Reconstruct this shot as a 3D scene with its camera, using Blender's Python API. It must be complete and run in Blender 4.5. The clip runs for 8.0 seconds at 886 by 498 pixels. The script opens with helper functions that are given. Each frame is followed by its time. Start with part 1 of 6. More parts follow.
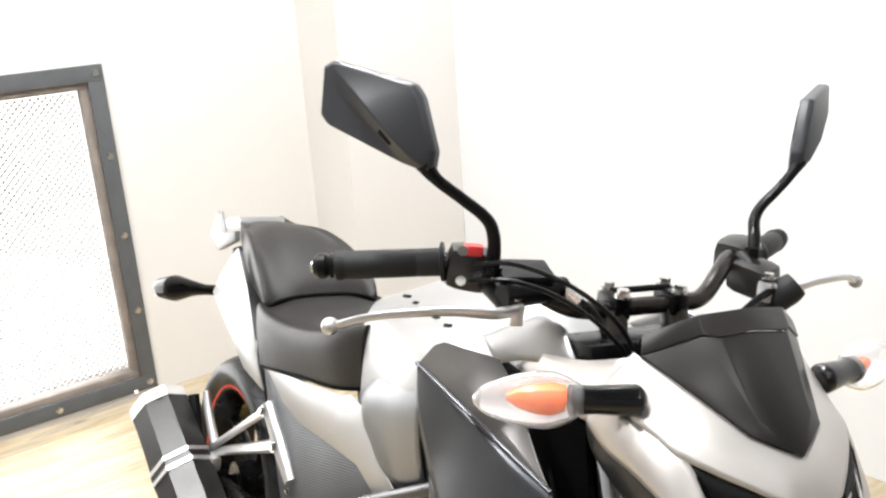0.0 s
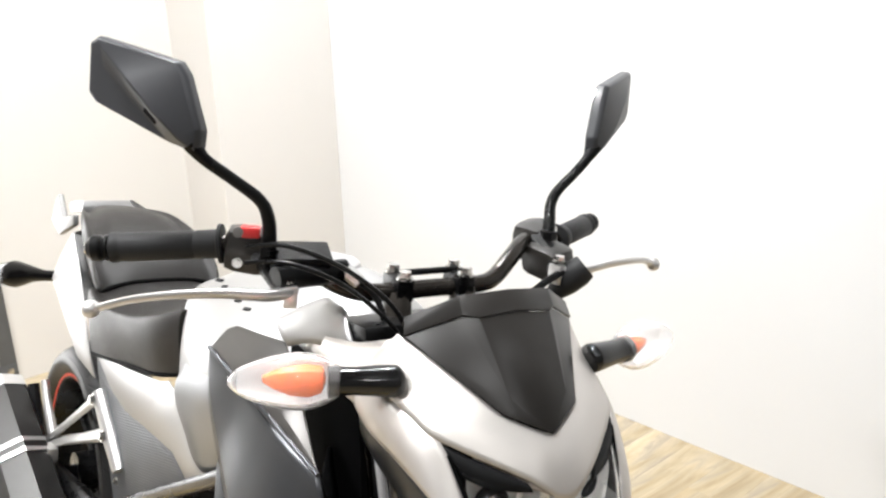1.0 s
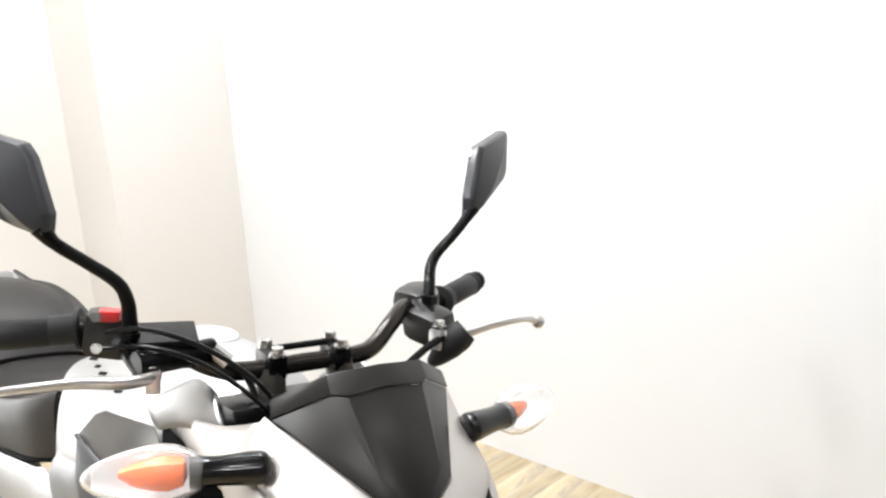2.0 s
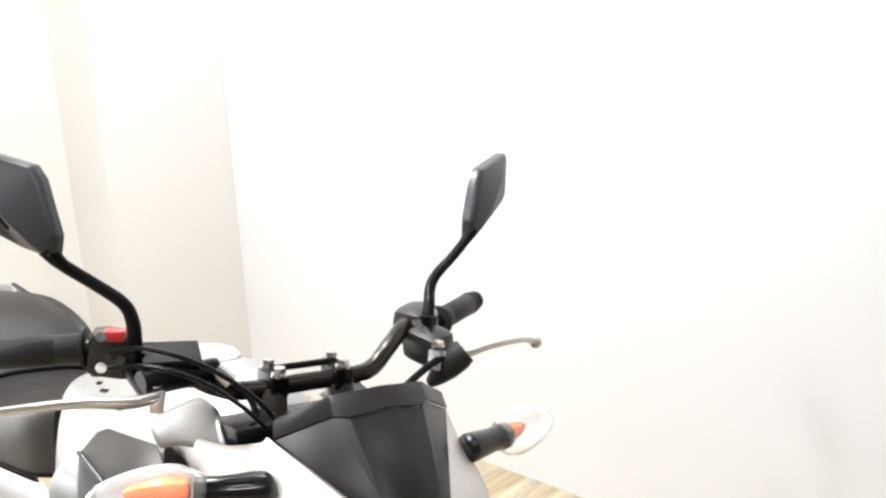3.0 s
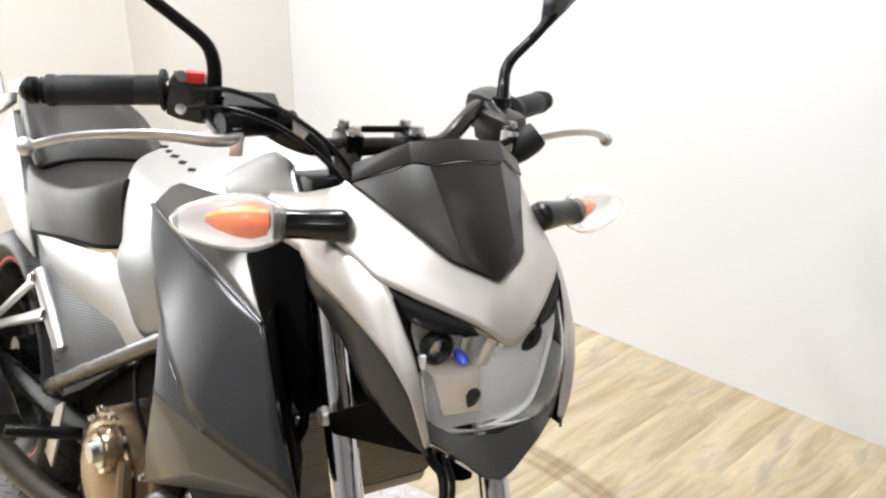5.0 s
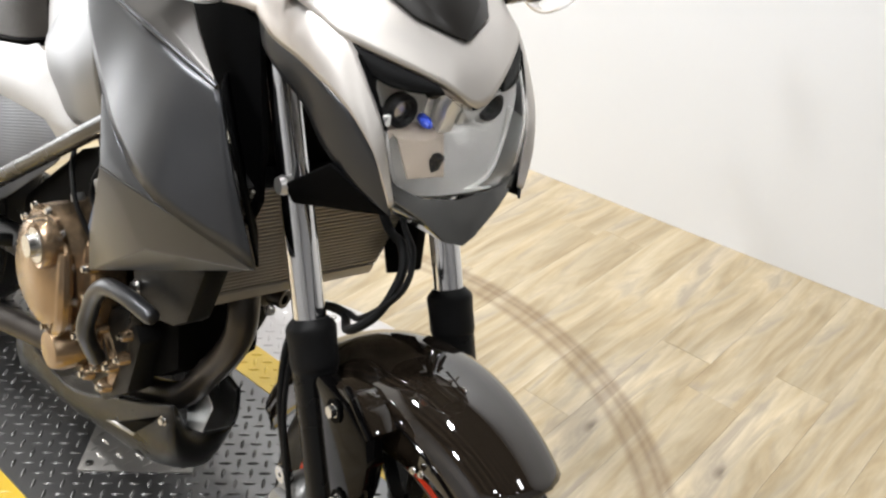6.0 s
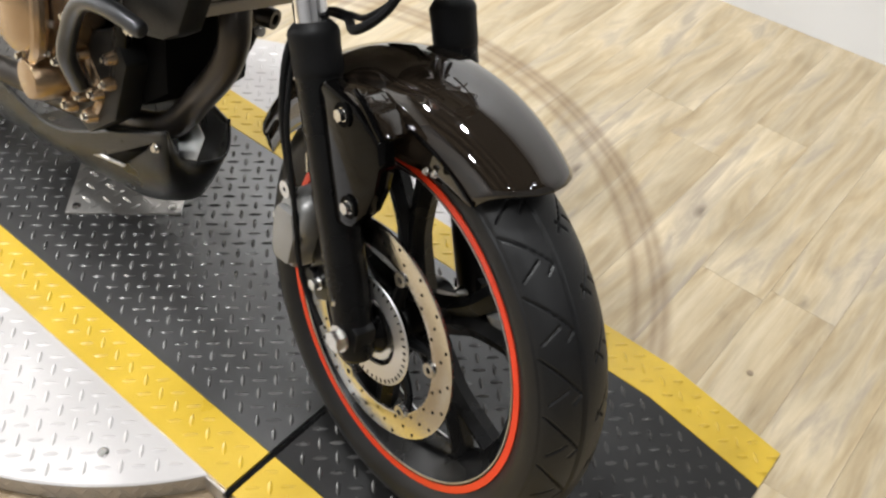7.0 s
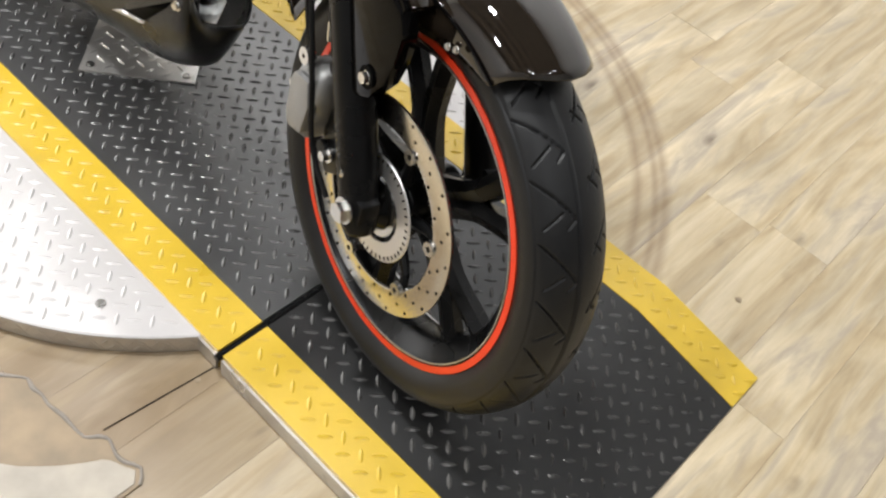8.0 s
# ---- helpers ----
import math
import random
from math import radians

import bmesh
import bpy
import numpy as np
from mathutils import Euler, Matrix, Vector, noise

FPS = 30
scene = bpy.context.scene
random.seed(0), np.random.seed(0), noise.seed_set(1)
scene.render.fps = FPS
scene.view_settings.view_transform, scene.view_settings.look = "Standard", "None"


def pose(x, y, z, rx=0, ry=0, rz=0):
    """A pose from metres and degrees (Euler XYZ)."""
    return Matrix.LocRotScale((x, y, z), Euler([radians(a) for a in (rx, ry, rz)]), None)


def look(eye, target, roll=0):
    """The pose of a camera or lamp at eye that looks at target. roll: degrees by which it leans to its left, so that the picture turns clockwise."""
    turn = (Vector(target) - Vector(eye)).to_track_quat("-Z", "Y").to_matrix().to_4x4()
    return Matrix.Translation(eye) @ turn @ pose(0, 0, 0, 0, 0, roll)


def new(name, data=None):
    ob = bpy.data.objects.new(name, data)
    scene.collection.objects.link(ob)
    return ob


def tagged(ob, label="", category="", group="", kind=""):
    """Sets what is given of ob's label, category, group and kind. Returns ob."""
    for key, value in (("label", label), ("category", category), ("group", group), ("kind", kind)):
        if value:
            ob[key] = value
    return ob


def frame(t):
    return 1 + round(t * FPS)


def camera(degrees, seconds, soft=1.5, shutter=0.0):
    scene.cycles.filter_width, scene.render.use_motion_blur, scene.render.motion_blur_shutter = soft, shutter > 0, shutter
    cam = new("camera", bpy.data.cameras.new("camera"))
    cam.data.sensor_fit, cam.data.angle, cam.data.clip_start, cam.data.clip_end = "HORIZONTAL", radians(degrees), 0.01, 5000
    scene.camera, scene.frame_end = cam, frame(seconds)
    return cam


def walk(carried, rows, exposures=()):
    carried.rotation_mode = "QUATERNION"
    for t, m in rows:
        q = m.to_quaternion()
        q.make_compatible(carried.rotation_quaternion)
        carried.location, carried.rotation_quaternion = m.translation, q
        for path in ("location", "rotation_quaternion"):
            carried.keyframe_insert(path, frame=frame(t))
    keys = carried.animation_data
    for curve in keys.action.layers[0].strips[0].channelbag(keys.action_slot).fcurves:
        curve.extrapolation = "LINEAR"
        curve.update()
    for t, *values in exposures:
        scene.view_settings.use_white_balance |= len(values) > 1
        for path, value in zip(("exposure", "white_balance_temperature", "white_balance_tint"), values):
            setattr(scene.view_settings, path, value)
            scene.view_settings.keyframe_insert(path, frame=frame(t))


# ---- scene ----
cam = camera(51.8, 8.0, 2.4)
PATH = [
    (0, (0.363, -0.613, 1.487), (-1.187, 0.49, 0.869), -3.8),
    (0.2, (0.396, -0.608, 1.506), (-1.126, 0.529, 0.882), -2.2),
    (0.5, (0.429, -0.564, 1.496), (-1.053, 0.628, 0.879), -1.4),
    (0.7, (0.443, -0.532, 1.486), (-1.040, 0.652, 0.856), -3.2),
    (1, (0.462, -0.488, 1.471), (-0.969, 0.749, 0.82), -2.0),
    (1.2, (0.469, -0.472, 1.465), (-0.926, 0.801, 0.807), -2.0),
    (1.5, (0.475, -0.45, 1.471), (-0.864, 0.898, 0.849), -1.8),
    (1.7, (0.484, -0.440, 1.471), (-0.846, 0.928, 0.872), -2.8),
    (2, (0.483, -0.425, 1.495), (-0.847, 0.954, 0.922), -2.9),
    (3.5, (0.494, -0.458, 1.513), (-0.832, 0.938, 0.969), -2.1),
    (3.7, (0.500, -0.465, 1.503), (-0.834, 0.923, 0.960), -1.8),
    (4, (0.485, -0.466, 1.482), (-0.843, 0.908, 0.893), -2.7),
    (4.2, (0.477, -0.477, 1.459), (-0.853, 0.880, 0.835), -2.8),
    (4.5, (0.476, -0.486, 1.43), (-0.871, 0.804, 0.707), -2.0),
    (4.7, (0.476, -0.492, 1.417), (-0.872, 0.787, 0.677), -0.9),
    (5.8, (0.47, -0.529, 1.302), (-0.677, 0.75, 0.278), 4.0),
    (6, (0.471, -0.557, 1.291), (-0.618, 0.753, 0.242), 4.1),
    (6.3, (0.470, -0.585, 1.268), (-0.529, 0.706, 0.114), 5.4),
    (6.5, (0.465, -0.605, 1.257), (-0.467, 0.686, 0.047), 5.9),
    (6.8, (0.464, -0.612, 1.223), (-0.375, 0.621, -0.109), 6.4),
    (7, (0.46, -0.618, 1.204), (-0.357, 0.549, -0.199), 6.5),
    (7.2, (0.472, -0.631, 1.190), (-0.329, 0.503, -0.249), 6.7),
    (7.5, (0.483, -0.639, 1.179), (-0.306, 0.468, -0.288), 7.5),
    (7.7, (0.483, -0.647, 1.178), (-0.276, 0.451, -0.312), 8.7),
    (8, (0.485, -0.657, 1.178), (-0.238, 0.434, -0.335), 13.7),
]
walk(cam, [(t, look(eye, target, roll)) for t, eye, target, roll in PATH],
     [(0, 0.18), (2.5, 0.18), (3.5, 0.2), (4.5, 0.13), (6, 0.08), (7, 0.1), (8, 0.17)])

# ---- world and lights ----
world = bpy.data.worlds.new("showroom_air")
scene.world = world
world.use_nodes = True
world.node_tree.nodes["Background"].inputs[0].default_value = (1.0, 0.98, 0.95, 1)
world.node_tree.nodes["Background"].inputs[1].default_value = 0.3


def area(name, at, to, sx, sy, watts, colour):
    data = bpy.data.lights.new(name, "AREA")
    data.shape, data.size, data.size_y, data.energy, data.color = "RECTANGLE", sx, sy, watts, colour
    ob = new(name, data)
    ob.matrix_world = look(at, to)
    return ob


WARM = (0.985, 0.992, 1.0)
for at, watts in (((-1.9, -0.9), 50), ((-1.9, 0.9), 26), ((-0.6, -1.9), 39), ((-0.6, -0.2), 50), ((-0.9, 0.9), 24), ((1.3, 1.0), 4), ((0.9, -0.9), 8), ((2.2, 0.2), 9), ((2.2, -1.6), 12)):
    area("ceiling_light_panel", (at[0], at[1], 2.94), (at[0], at[1], 0), 0.18, 0.18, watts, WARM)
# daylight in the window's opening
area("window_daylight", (-2.875, -0.505, 0.62), (-1.0, -0.7, 0.2), 1.3, 0.95, 24, (1.0, 1.0, 1.0))

# ---- frames of reference: body and steered front end, both from the front wheel's centre ----
HUB = (0.0, 0.0, 0.332)
BD = Matrix.Translation(HUB) @ Matrix(((0.9932, 0.1081, 0.0435), (-0.1143, 0.9763, 0.1836), (-0.0227, -0.1873, 0.9820))).to_4x4()
FR = Matrix.Translation(HUB) @ Matrix(((0.9752, 0.2183, 0.0351), (-0.2211, 0.9661, 0.1331), (-0.0048, -0.1376, 0.9905))).to_4x4()


# ---- building blocks ----
WORLD = {}


def thing(name, at, label, category, group="", kind=""):
    ob = new(name)
    ob.empty_display_size = 0.05
    ob.matrix_world = Matrix.Translation(at)
    WORLD[ob] = Matrix.Translation(at)
    return tagged(ob, label, category, group, kind)


def mesh_of(name, bm, material, sharp=35):
    me = bpy.data.meshes.new(name)
    bmesh.ops.recalc_face_normals(bm, faces=bm.faces)
    bm.to_mesh(me)
    bm.free()
    me.polygons.foreach_set("use_smooth", [True] * len(me.polygons))
    me.set_sharp_from_angle(angle=radians(sharp))
    me.materials.append(material)
    return me


def hang(ob, parent, m):
    """Parents ob, so that it stands at the world pose m."""
    WORLD[ob] = m
    ob.parent = parent
    ob.matrix_parent_inverse = WORLD[parent].inverted()
    ob.matrix_basis = m


def part(name, bm, material, parent, label="", m=None, sharp=35, thick=0.0, round_edges=0.0):
    ob = new(name, mesh_of(name, bm, material, sharp))
    hang(ob, parent, m if m is not None else Matrix())
    if thick:
        mod = ob.modifiers.new("thickness", "SOLIDIFY")
        mod.thickness, mod.offset = thick, -1.0
    if round_edges:
        mod = ob.modifiers.new("edges", "BEVEL")
        mod.width, mod.segments, mod.limit_method, mod.angle_limit = round_edges, 2, "ANGLE", radians(25)
    if label:
        ob["label"] = label
    return ob


def solid(name, bm, material, label, category, kind="", group="", sharp=35, m=None):
    ob = new(name, mesh_of(name, bm, material, sharp))
    if m is not None:
        ob.matrix_world = m
    WORLD[ob] = m if m is not None else Matrix()
    return tagged(ob, label, category, group, kind)


def grid(rows, wrap_u=False, wrap_v=False, caps=False, bm=None):
    """Quads over rows of points. wrap_u closes each row, wrap_v joins last row to first."""
    bm = bm or bmesh.new()
    vs = [[bm.verts.new(p) for p in row] for row in rows]
    n, k = len(vs), len(vs[0])
    for a in range(n if wrap_v else n - 1):
        for b in range(k if wrap_u else k - 1):
            q = [vs[a][b], vs[a][(b + 1) % k], vs[(a + 1) % n][(b + 1) % k], vs[(a + 1) % n][b]]
            if len(set(q)) == 4:
                bm.faces.new(q)
    if caps:
        bm.faces.new(vs[0]), bm.faces.new(vs[-1])
    return bm


def curve_through(points, per=6):
    """A smooth polyline through the points."""
    p = [Vector(q) for q in points]
    out = []
    for i in range(len(p) - 1):
        a, b, c, d = p[max(i - 1, 0)], p[i], p[i + 1], p[min(i + 2, len(p) - 1)]
        for s in range(per):
            t = s / per
            out.append(0.5 * (2 * b + (c - a) * t + (2 * a - 5 * b + 4 * c - d) * t * t + (3 * b - a - 3 * c + d) * t ** 3))
    return out + [p[-1]]


def skin(rows, per_u=5, per_v=5, **kw):
    rows = [curve_through(r, per_u) for r in rows]
    cols = [curve_through([r[k] for r in rows], per_v) for k in range(len(rows[0]))]
    return grid([[c[k] for c in cols] for k in range(len(cols[0]))], **kw)


def tube(points, r, seg=14, per=6, bm=None, caps=True, squash=1.0):
    """A tube along a smooth line; r is one radius or one for each point."""
    rad = list(r) if isinstance(r, (list, tuple)) else [r] * len(points)
    line = curve_through(points, per) if per > 1 else [Vector(p) for p in points]
    steps = per if per > 1 else 1
    rows, normal = [], None
    for i, p in enumerate(line):
        d = (line[min(i + 1, len(line) - 1)] - line[max(i - 1, 0)]).normalized()
        if normal is None:
            normal = d.orthogonal().normalized()
        normal = (normal - d * normal.dot(d)).normalized()
        side = d.cross(normal)
        k = i / steps
        a = min(int(k), len(rad) - 1)
        b = min(a + 1, len(rad) - 1)
        q = rad[a] + (rad[b] - rad[a]) * (k - a)
        rows.append([p + normal * q * math.cos(t) + side * q * squash * math.sin(t) for t in (2 * math.pi * j / seg for j in range(seg))])
    return grid(rows, wrap_u=True, caps=caps, bm=bm)


def lathe(profile, seg=64, closed=True, m=None, bm=None):
    """Turns (radius, y) round the y axis."""
    rows = []
    for j in range(seg):
        a = 2 * math.pi * j / seg
        rows.append([Vector((r * math.cos(a), y, r * math.sin(a))) for r, y in profile])
    if m is not None:
        rows = [[m @ p for p in row] for row in rows]
    return grid(rows, wrap_u=closed, wrap_v=True, bm=bm)


def box(sx, sy, sz, m=None, bevel=0.0, bm=None, taper=1.0):
    bm2 = bmesh.new()
    bmesh.ops.create_cube(bm2, size=1.0)
    for v in bm2.verts:
        k = taper if v.co.z > 0 else 1.0
        v.co = Vector((v.co.x * sx * k, v.co.y * sy * k, v.co.z * sz))
    if bevel:
        bmesh.ops.bevel(bm2, geom=list(bm2.edges), offset=bevel, segments=2, profile=0.6, affect="EDGES")
    if m is not None:
        bm2.transform(m)
    return merge(bm, bm2)


def merge(bm, other):
    if bm is None:
        return other
    me = bpy.data.meshes.new("tmp")
    other.to_mesh(me)
    other.free()
    bm.from_mesh(me)
    bpy.data.meshes.remove(me)
    return bm


def facets(verts, faces):
    bm = bmesh.new()
    vs = [bm.verts.new(v) for v in verts]
    for fc in faces:
        bm.faces.new([vs[i] for i in fc])
    bmesh.ops.remove_doubles(bm, verts=bm.verts, dist=1e-5)
    return bm


def prism(outline, y0, y1, bevel=0.0, bm=None):
    """An outline of (x, z) drawn out from y0 to y1."""
    bm2 = bmesh.new()
    a = [bm2.verts.new((x, y0, z)) for x, z in outline]
    b = [bm2.verts.new((x, y1, z)) for x, z in outline]
    bm2.faces.new(a), bm2.faces.new(b[::-1])
    for i in range(len(a)):
        j = (i + 1) % len(a)
        bm2.faces.new((a[i], a[j], b[j], b[i]))
    if bevel:
        bmesh.ops.bevel(bm2, geom=list(bm2.edges), offset=bevel, segments=2, profile=0.6, affect="EDGES")
    return merge(bm, bm2)


def rod(a, b, r, seg=14, bm=None, r2=None):
    return tube([a, b], [r, r2 if r2 is not None else r], seg=seg, per=1, bm=bm)


def bolt(at, along, r=0.007, h=0.006, bm=None):
    """A hexagon head on a washer."""
    at, along = Vector(at), Vector(along).normalized()
    bm = rod(at, at + along * h * 0.35, r * 1.35, 14, bm)
    return rod(at + along * h * 0.35, at + along * h * 1.3, r, 6, bm)


def flip(bm):
    """The mirror image across the middle plane of the bike."""
    bm.transform(Matrix.Diagonal((1, -1, 1, 1)))
    return bm


# ---- materials ----
def material(name, base, rough=0.5, metal=0.0, coat=0.0, vary=0.08, scale=18.0, bump=0.0, bump_scale=200.0, rough_vary=0.08, spec=0.5):
    """Principled surface with a coarse and a fine variation of tone, gloss and relief."""
    mt = bpy.data.materials.new(name)
    mt.use_nodes = True
    nt = mt.node_tree
    bs = nt.nodes["Principled BSDF"]
    bs.inputs["Metallic"].default_value, bs.inputs["Coat Weight"].default_value = metal, coat
    bs.inputs["Coat Roughness"].default_value = 0.06
    bs.inputs["Specular IOR Level"].default_value = spec
    co = nt.nodes.new("ShaderNodeTexCoord")
    n1, n2 = nt.nodes.new("ShaderNodeTexNoise"), nt.nodes.new("ShaderNodeTexNoise")
    n1.inputs["Scale"].default_value, n1.inputs["Detail"].default_value = scale, 5
    n2.inputs["Scale"].default_value, n2.inputs["Detail"].default_value = bump_scale, 3
    for n in (n1, n2):
        nt.links.new(co.outputs["Object"], n.inputs["Vector"])
    ramp = nt.nodes.new("ShaderNodeMix")
    ramp.data_type = "RGBA"
    lo = [max(0.0, c * (1 - vary)) for c in base]
    hi = [min(1.0, c * (1 + vary)) for c in base]
    ramp.inputs["A"].default_value, ramp.inputs["B"].default_value = (*lo, 1), (*hi, 1)
    nt.links.new(n1.outputs["Fac"], ramp.inputs["Factor"])
    nt.links.new(ramp.outputs["Result"], bs.inputs["Base Color"])
    rg = nt.nodes.new("ShaderNodeMapRange")
    rg.inputs["To Min"].default_value, rg.inputs["To Max"].default_value = max(0.02, rough - rough_vary), min(1, rough + rough_vary)
    nt.links.new(n1.outputs["Fac"], rg.inputs["Value"])
    nt.links.new(rg.outputs["Result"], bs.inputs["Roughness"])
    if bump:
        bp = nt.nodes.new("ShaderNodeBump")
        bp.inputs["Strength"].default_value, bp.inputs["Distance"].default_value = bump, 0.001
        nt.links.new(n2.outputs["Fac"], bp.inputs["Height"])
        nt.links.new(bp.outputs["Normal"], bs.inputs["Normal"])
    return mt


MATTE = material("matte_black_plastic", (0.005, 0.005, 0.0053), 0.5, vary=0.2, bump=0.25, bump_scale=900, spec=0.14)
SHELLM = material("satin_slate_mirror_shell", (0.033, 0.034, 0.038), 0.34, vary=0.1, spec=0.45, rough_vary=0.04)
# so near black that the shade of deep gaps is in the colour
COWLBK = material("black_parts_and_gap_shade", (0.0016, 0.0016, 0.0017), 0.6, vary=0.2, spec=0.03)
CASTM = material("dull_grey_casting", (0.24, 0.237, 0.232), 0.40, metal=0.45, vary=0.2, bump=0.3, bump_scale=500, spec=0.35)
RISERM = material("dark_cast_riser", (0.060, 0.053, 0.046), 0.36, metal=0.5, vary=0.2, bump=0.2, bump_scale=500, spec=0.4)
DKCAST = material("dark_grey_casting", (0.018, 0.018, 0.019), 0.45, metal=0.4, vary=0.2, bump=0.3, bump_scale=500, spec=0.3)
CHINM = material("smoky_grey_lens_plastic", (0.060, 0.060, 0.058), 0.10, vary=0.1, spec=0.9, coat=0.6, rough_vary=0.02)
PANM = material("scuffed_black_pan_plastic", (0.0040, 0.0039, 0.0038), 0.30, vary=0.35, scale=25, bump=0.3, bump_scale=700, spec=0.24, rough_vary=0.1)
GLOSSY = material("gloss_black_paint", (0.0015, 0.0014, 0.0014), 0.07, vary=0.2, spec=0.12, rough_vary=0.03)
SATIN = material("satin_black_metal", (0.0042, 0.0042, 0.0044), 0.28, vary=0.2, spec=0.17)
GREYP = material("gunmetal_satin_paint", (0.070, 0.072, 0.077), 0.31, metal=0.8, vary=0.08, spec=0.4, rough_vary=0.05)
TOPM = material("brownish_gunmetal_paint", (0.055, 0.051, 0.047), 0.30, metal=0.4, vary=0.08, spec=0.45, rough_vary=0.04)
SILVER = material("pearl_silver_paint", (0.44, 0.437, 0.433), 0.42, metal=0.85, coat=0.05, vary=0.03, rough_vary=0.03)
# cowl's copy of the silver, warmed and lightened for light off the floor
COWLSV = material("pearl_silver_with_floor_warmth", (0.62, 0.588, 0.555), 0.46, metal=0.85, coat=0.05, vary=0.03, rough_vary=0.03)
VISORM = material("smoked_visor_plastic", (0.0135, 0.0116, 0.0100), 0.36, vary=0.1, spec=0.5, rough_vary=0.03)
SEATM = material("black_seat_vinyl", (0.0105, 0.0092, 0.0083), 0.42, vary=0.15, bump=0.45, bump_scale=700, spec=0.36)
RUBBER = material("black_tyre_rubber", (0.0080, 0.0081, 0.0085), 0.42, vary=0.5, bump=0.3, bump_scale=500, spec=0.32)
GRIPM = material("black_grip_rubber", (0.014, 0.014, 0.0145), 0.55, vary=0.15, bump=0.4, bump_scale=600, spec=0.25)
CHROME = material("polished_chrome", (0.78, 0.78, 0.79), 0.1, metal=1.0, vary=0.03)
ALLOY = material("brushed_alloy", (0.62, 0.61, 0.60), 0.34, metal=0.85, vary=0.08, bump=0.1, bump_scale=400)
STEEL = material("plated_steel", (0.55, 0.54, 0.52), 0.25, metal=1.0, vary=0.08)
DISCM = material("ground_disc_steel", (0.60, 0.572, 0.52), 0.20, metal=1.0, vary=0.1, bump=0.1, bump_scale=900)
BRONZE = material("bronze_engine_paint", (0.31, 0.218, 0.136), 0.22, metal=0.85, vary=0.25, bump=0.25, bump_scale=500)
ENGBLK = material("black_engine_casting", (0.0055, 0.0054, 0.0052), 0.42, vary=0.25, bump=0.5, bump_scale=350, spec=0.2)
REDTAPE = material("red_rim_tape", (0.72, 0.045, 0.012), 0.35, vary=0.06)
REDSW = material("red_switch_plastic", (0.62, 0.03, 0.03), 0.4)
AMBER = material("amber_bulb", (0.92, 0.115, 0.004), 0.22, vary=0.45, scale=90, bump=1.0, bump_scale=160, coat=0.5)
REFLM = material("mirrored_lamp_bowl", (0.84, 0.83, 0.81), 0.32, metal=0.55, vary=0.1)
BLUEM = material("blue_bulb_tip", (0.05, 0.10, 0.65), 0.3)
EXHM = material("dark_exhaust_sleeve", (0.030, 0.029, 0.028), 0.33, metal=0.6, vary=0.2)
PIPEM = material("heat_darkened_pipe", (0.045, 0.039, 0.034), 0.36, metal=0.6, vary=0.3)
RADM = material("radiator_fins", (0.42, 0.385, 0.33), 0.45, metal=0.5, vary=0.15)
WALLM = material("white_wall_paint", (0.735, 0.742, 0.752), 0.6, vary=0.02, scale=3, bump=0.15, bump_scale=160)
# rear walls' white, darkened and warmed for the lower light on them
REARM = material("rear_wall_white_in_low_light", (0.68, 0.658, 0.628), 0.6, vary=0.03, scale=2, bump=0.15, bump_scale=160)
# greys of two unseen walls, chosen to dim what the bike reflects
NEARM = material("unseen_near_wall_grey", (0.28, 0.28, 0.285), 0.6, vary=0.05, scale=3, bump=0.15, bump_scale=160)
FRONTM = material("unseen_front_wall_dark", (0.20, 0.20, 0.205), 0.6, vary=0.05, scale=3, bump=0.15, bump_scale=160)
# tank silver greyed by hand for the shading on its knee recess
KNEEM = material("shaded_tank_silver", (0.22, 0.224, 0.232), 0.36, metal=0.8, vary=0.04, rough_vary=0.03)
TUBEM = material("gloss_dark_frame_paint", (0.018, 0.018, 0.019), 0.26, vary=0.1, spec=0.5)
BEIGEM = material("beige_lamp_plastic", (0.50, 0.43, 0.36), 0.4, vary=0.06)
SKIRTM = material("grey_lamp_skirt", (0.17, 0.17, 0.168), 0.18, vary=0.06, spec=0.7, coat=0.4)
WHITEM = material("white_lamp_rim", (0.80, 0.80, 0.79), 0.35, vary=0.04)
STALKM = material("gloss_black_stalk_rubber", (0.004, 0.004, 0.0042), 0.16, vary=0.1, spec=0.6)
# darker copy of the plate's black: the ramp's lack of sheen is its colour
RAMPPL = material("black_plate_paint_without_sheen", (0.0085, 0.0084, 0.0082), 0.33, vary=0.5, scale=7, bump=0.15, bump_scale=300, rough_vary=0.08, spec=0.55)
BARM = material("brownish_black_bar_steel", (0.030, 0.026, 0.022), 0.24, metal=0.55, vary=0.15, spec=0.5)
# unseen ceiling's black, chosen so that glossy parts reflect dark
CEILM = material("unseen_ceiling_black", (0.04, 0.04, 0.04), 0.8, vary=0.1, scale=2)
# lighter copy for the main plate: its sheen of light is in the colour
BLACKPL = material("black_plate_paint_with_sheen", (0.0165, 0.0162, 0.0158), 0.35, vary=0.6, scale=5, bump=0.15, bump_scale=300, rough_vary=0.08, spec=0.8)
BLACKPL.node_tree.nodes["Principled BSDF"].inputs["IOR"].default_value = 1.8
# lighter than the plate: worn lugs, with their highlights put into the colour
LUGBK = material("worn_highlit_tread_lugs", (0.070, 0.068, 0.066), 0.28, metal=0.5, vary=0.6, scale=20, spec=0.6)
YELLPL = material("yellow_tread_plate_paint", (0.56, 0.372, 0.022), 0.34, vary=0.3, scale=11, bump=0.2, bump_scale=300, rough_vary=0.14, spec=0.8)
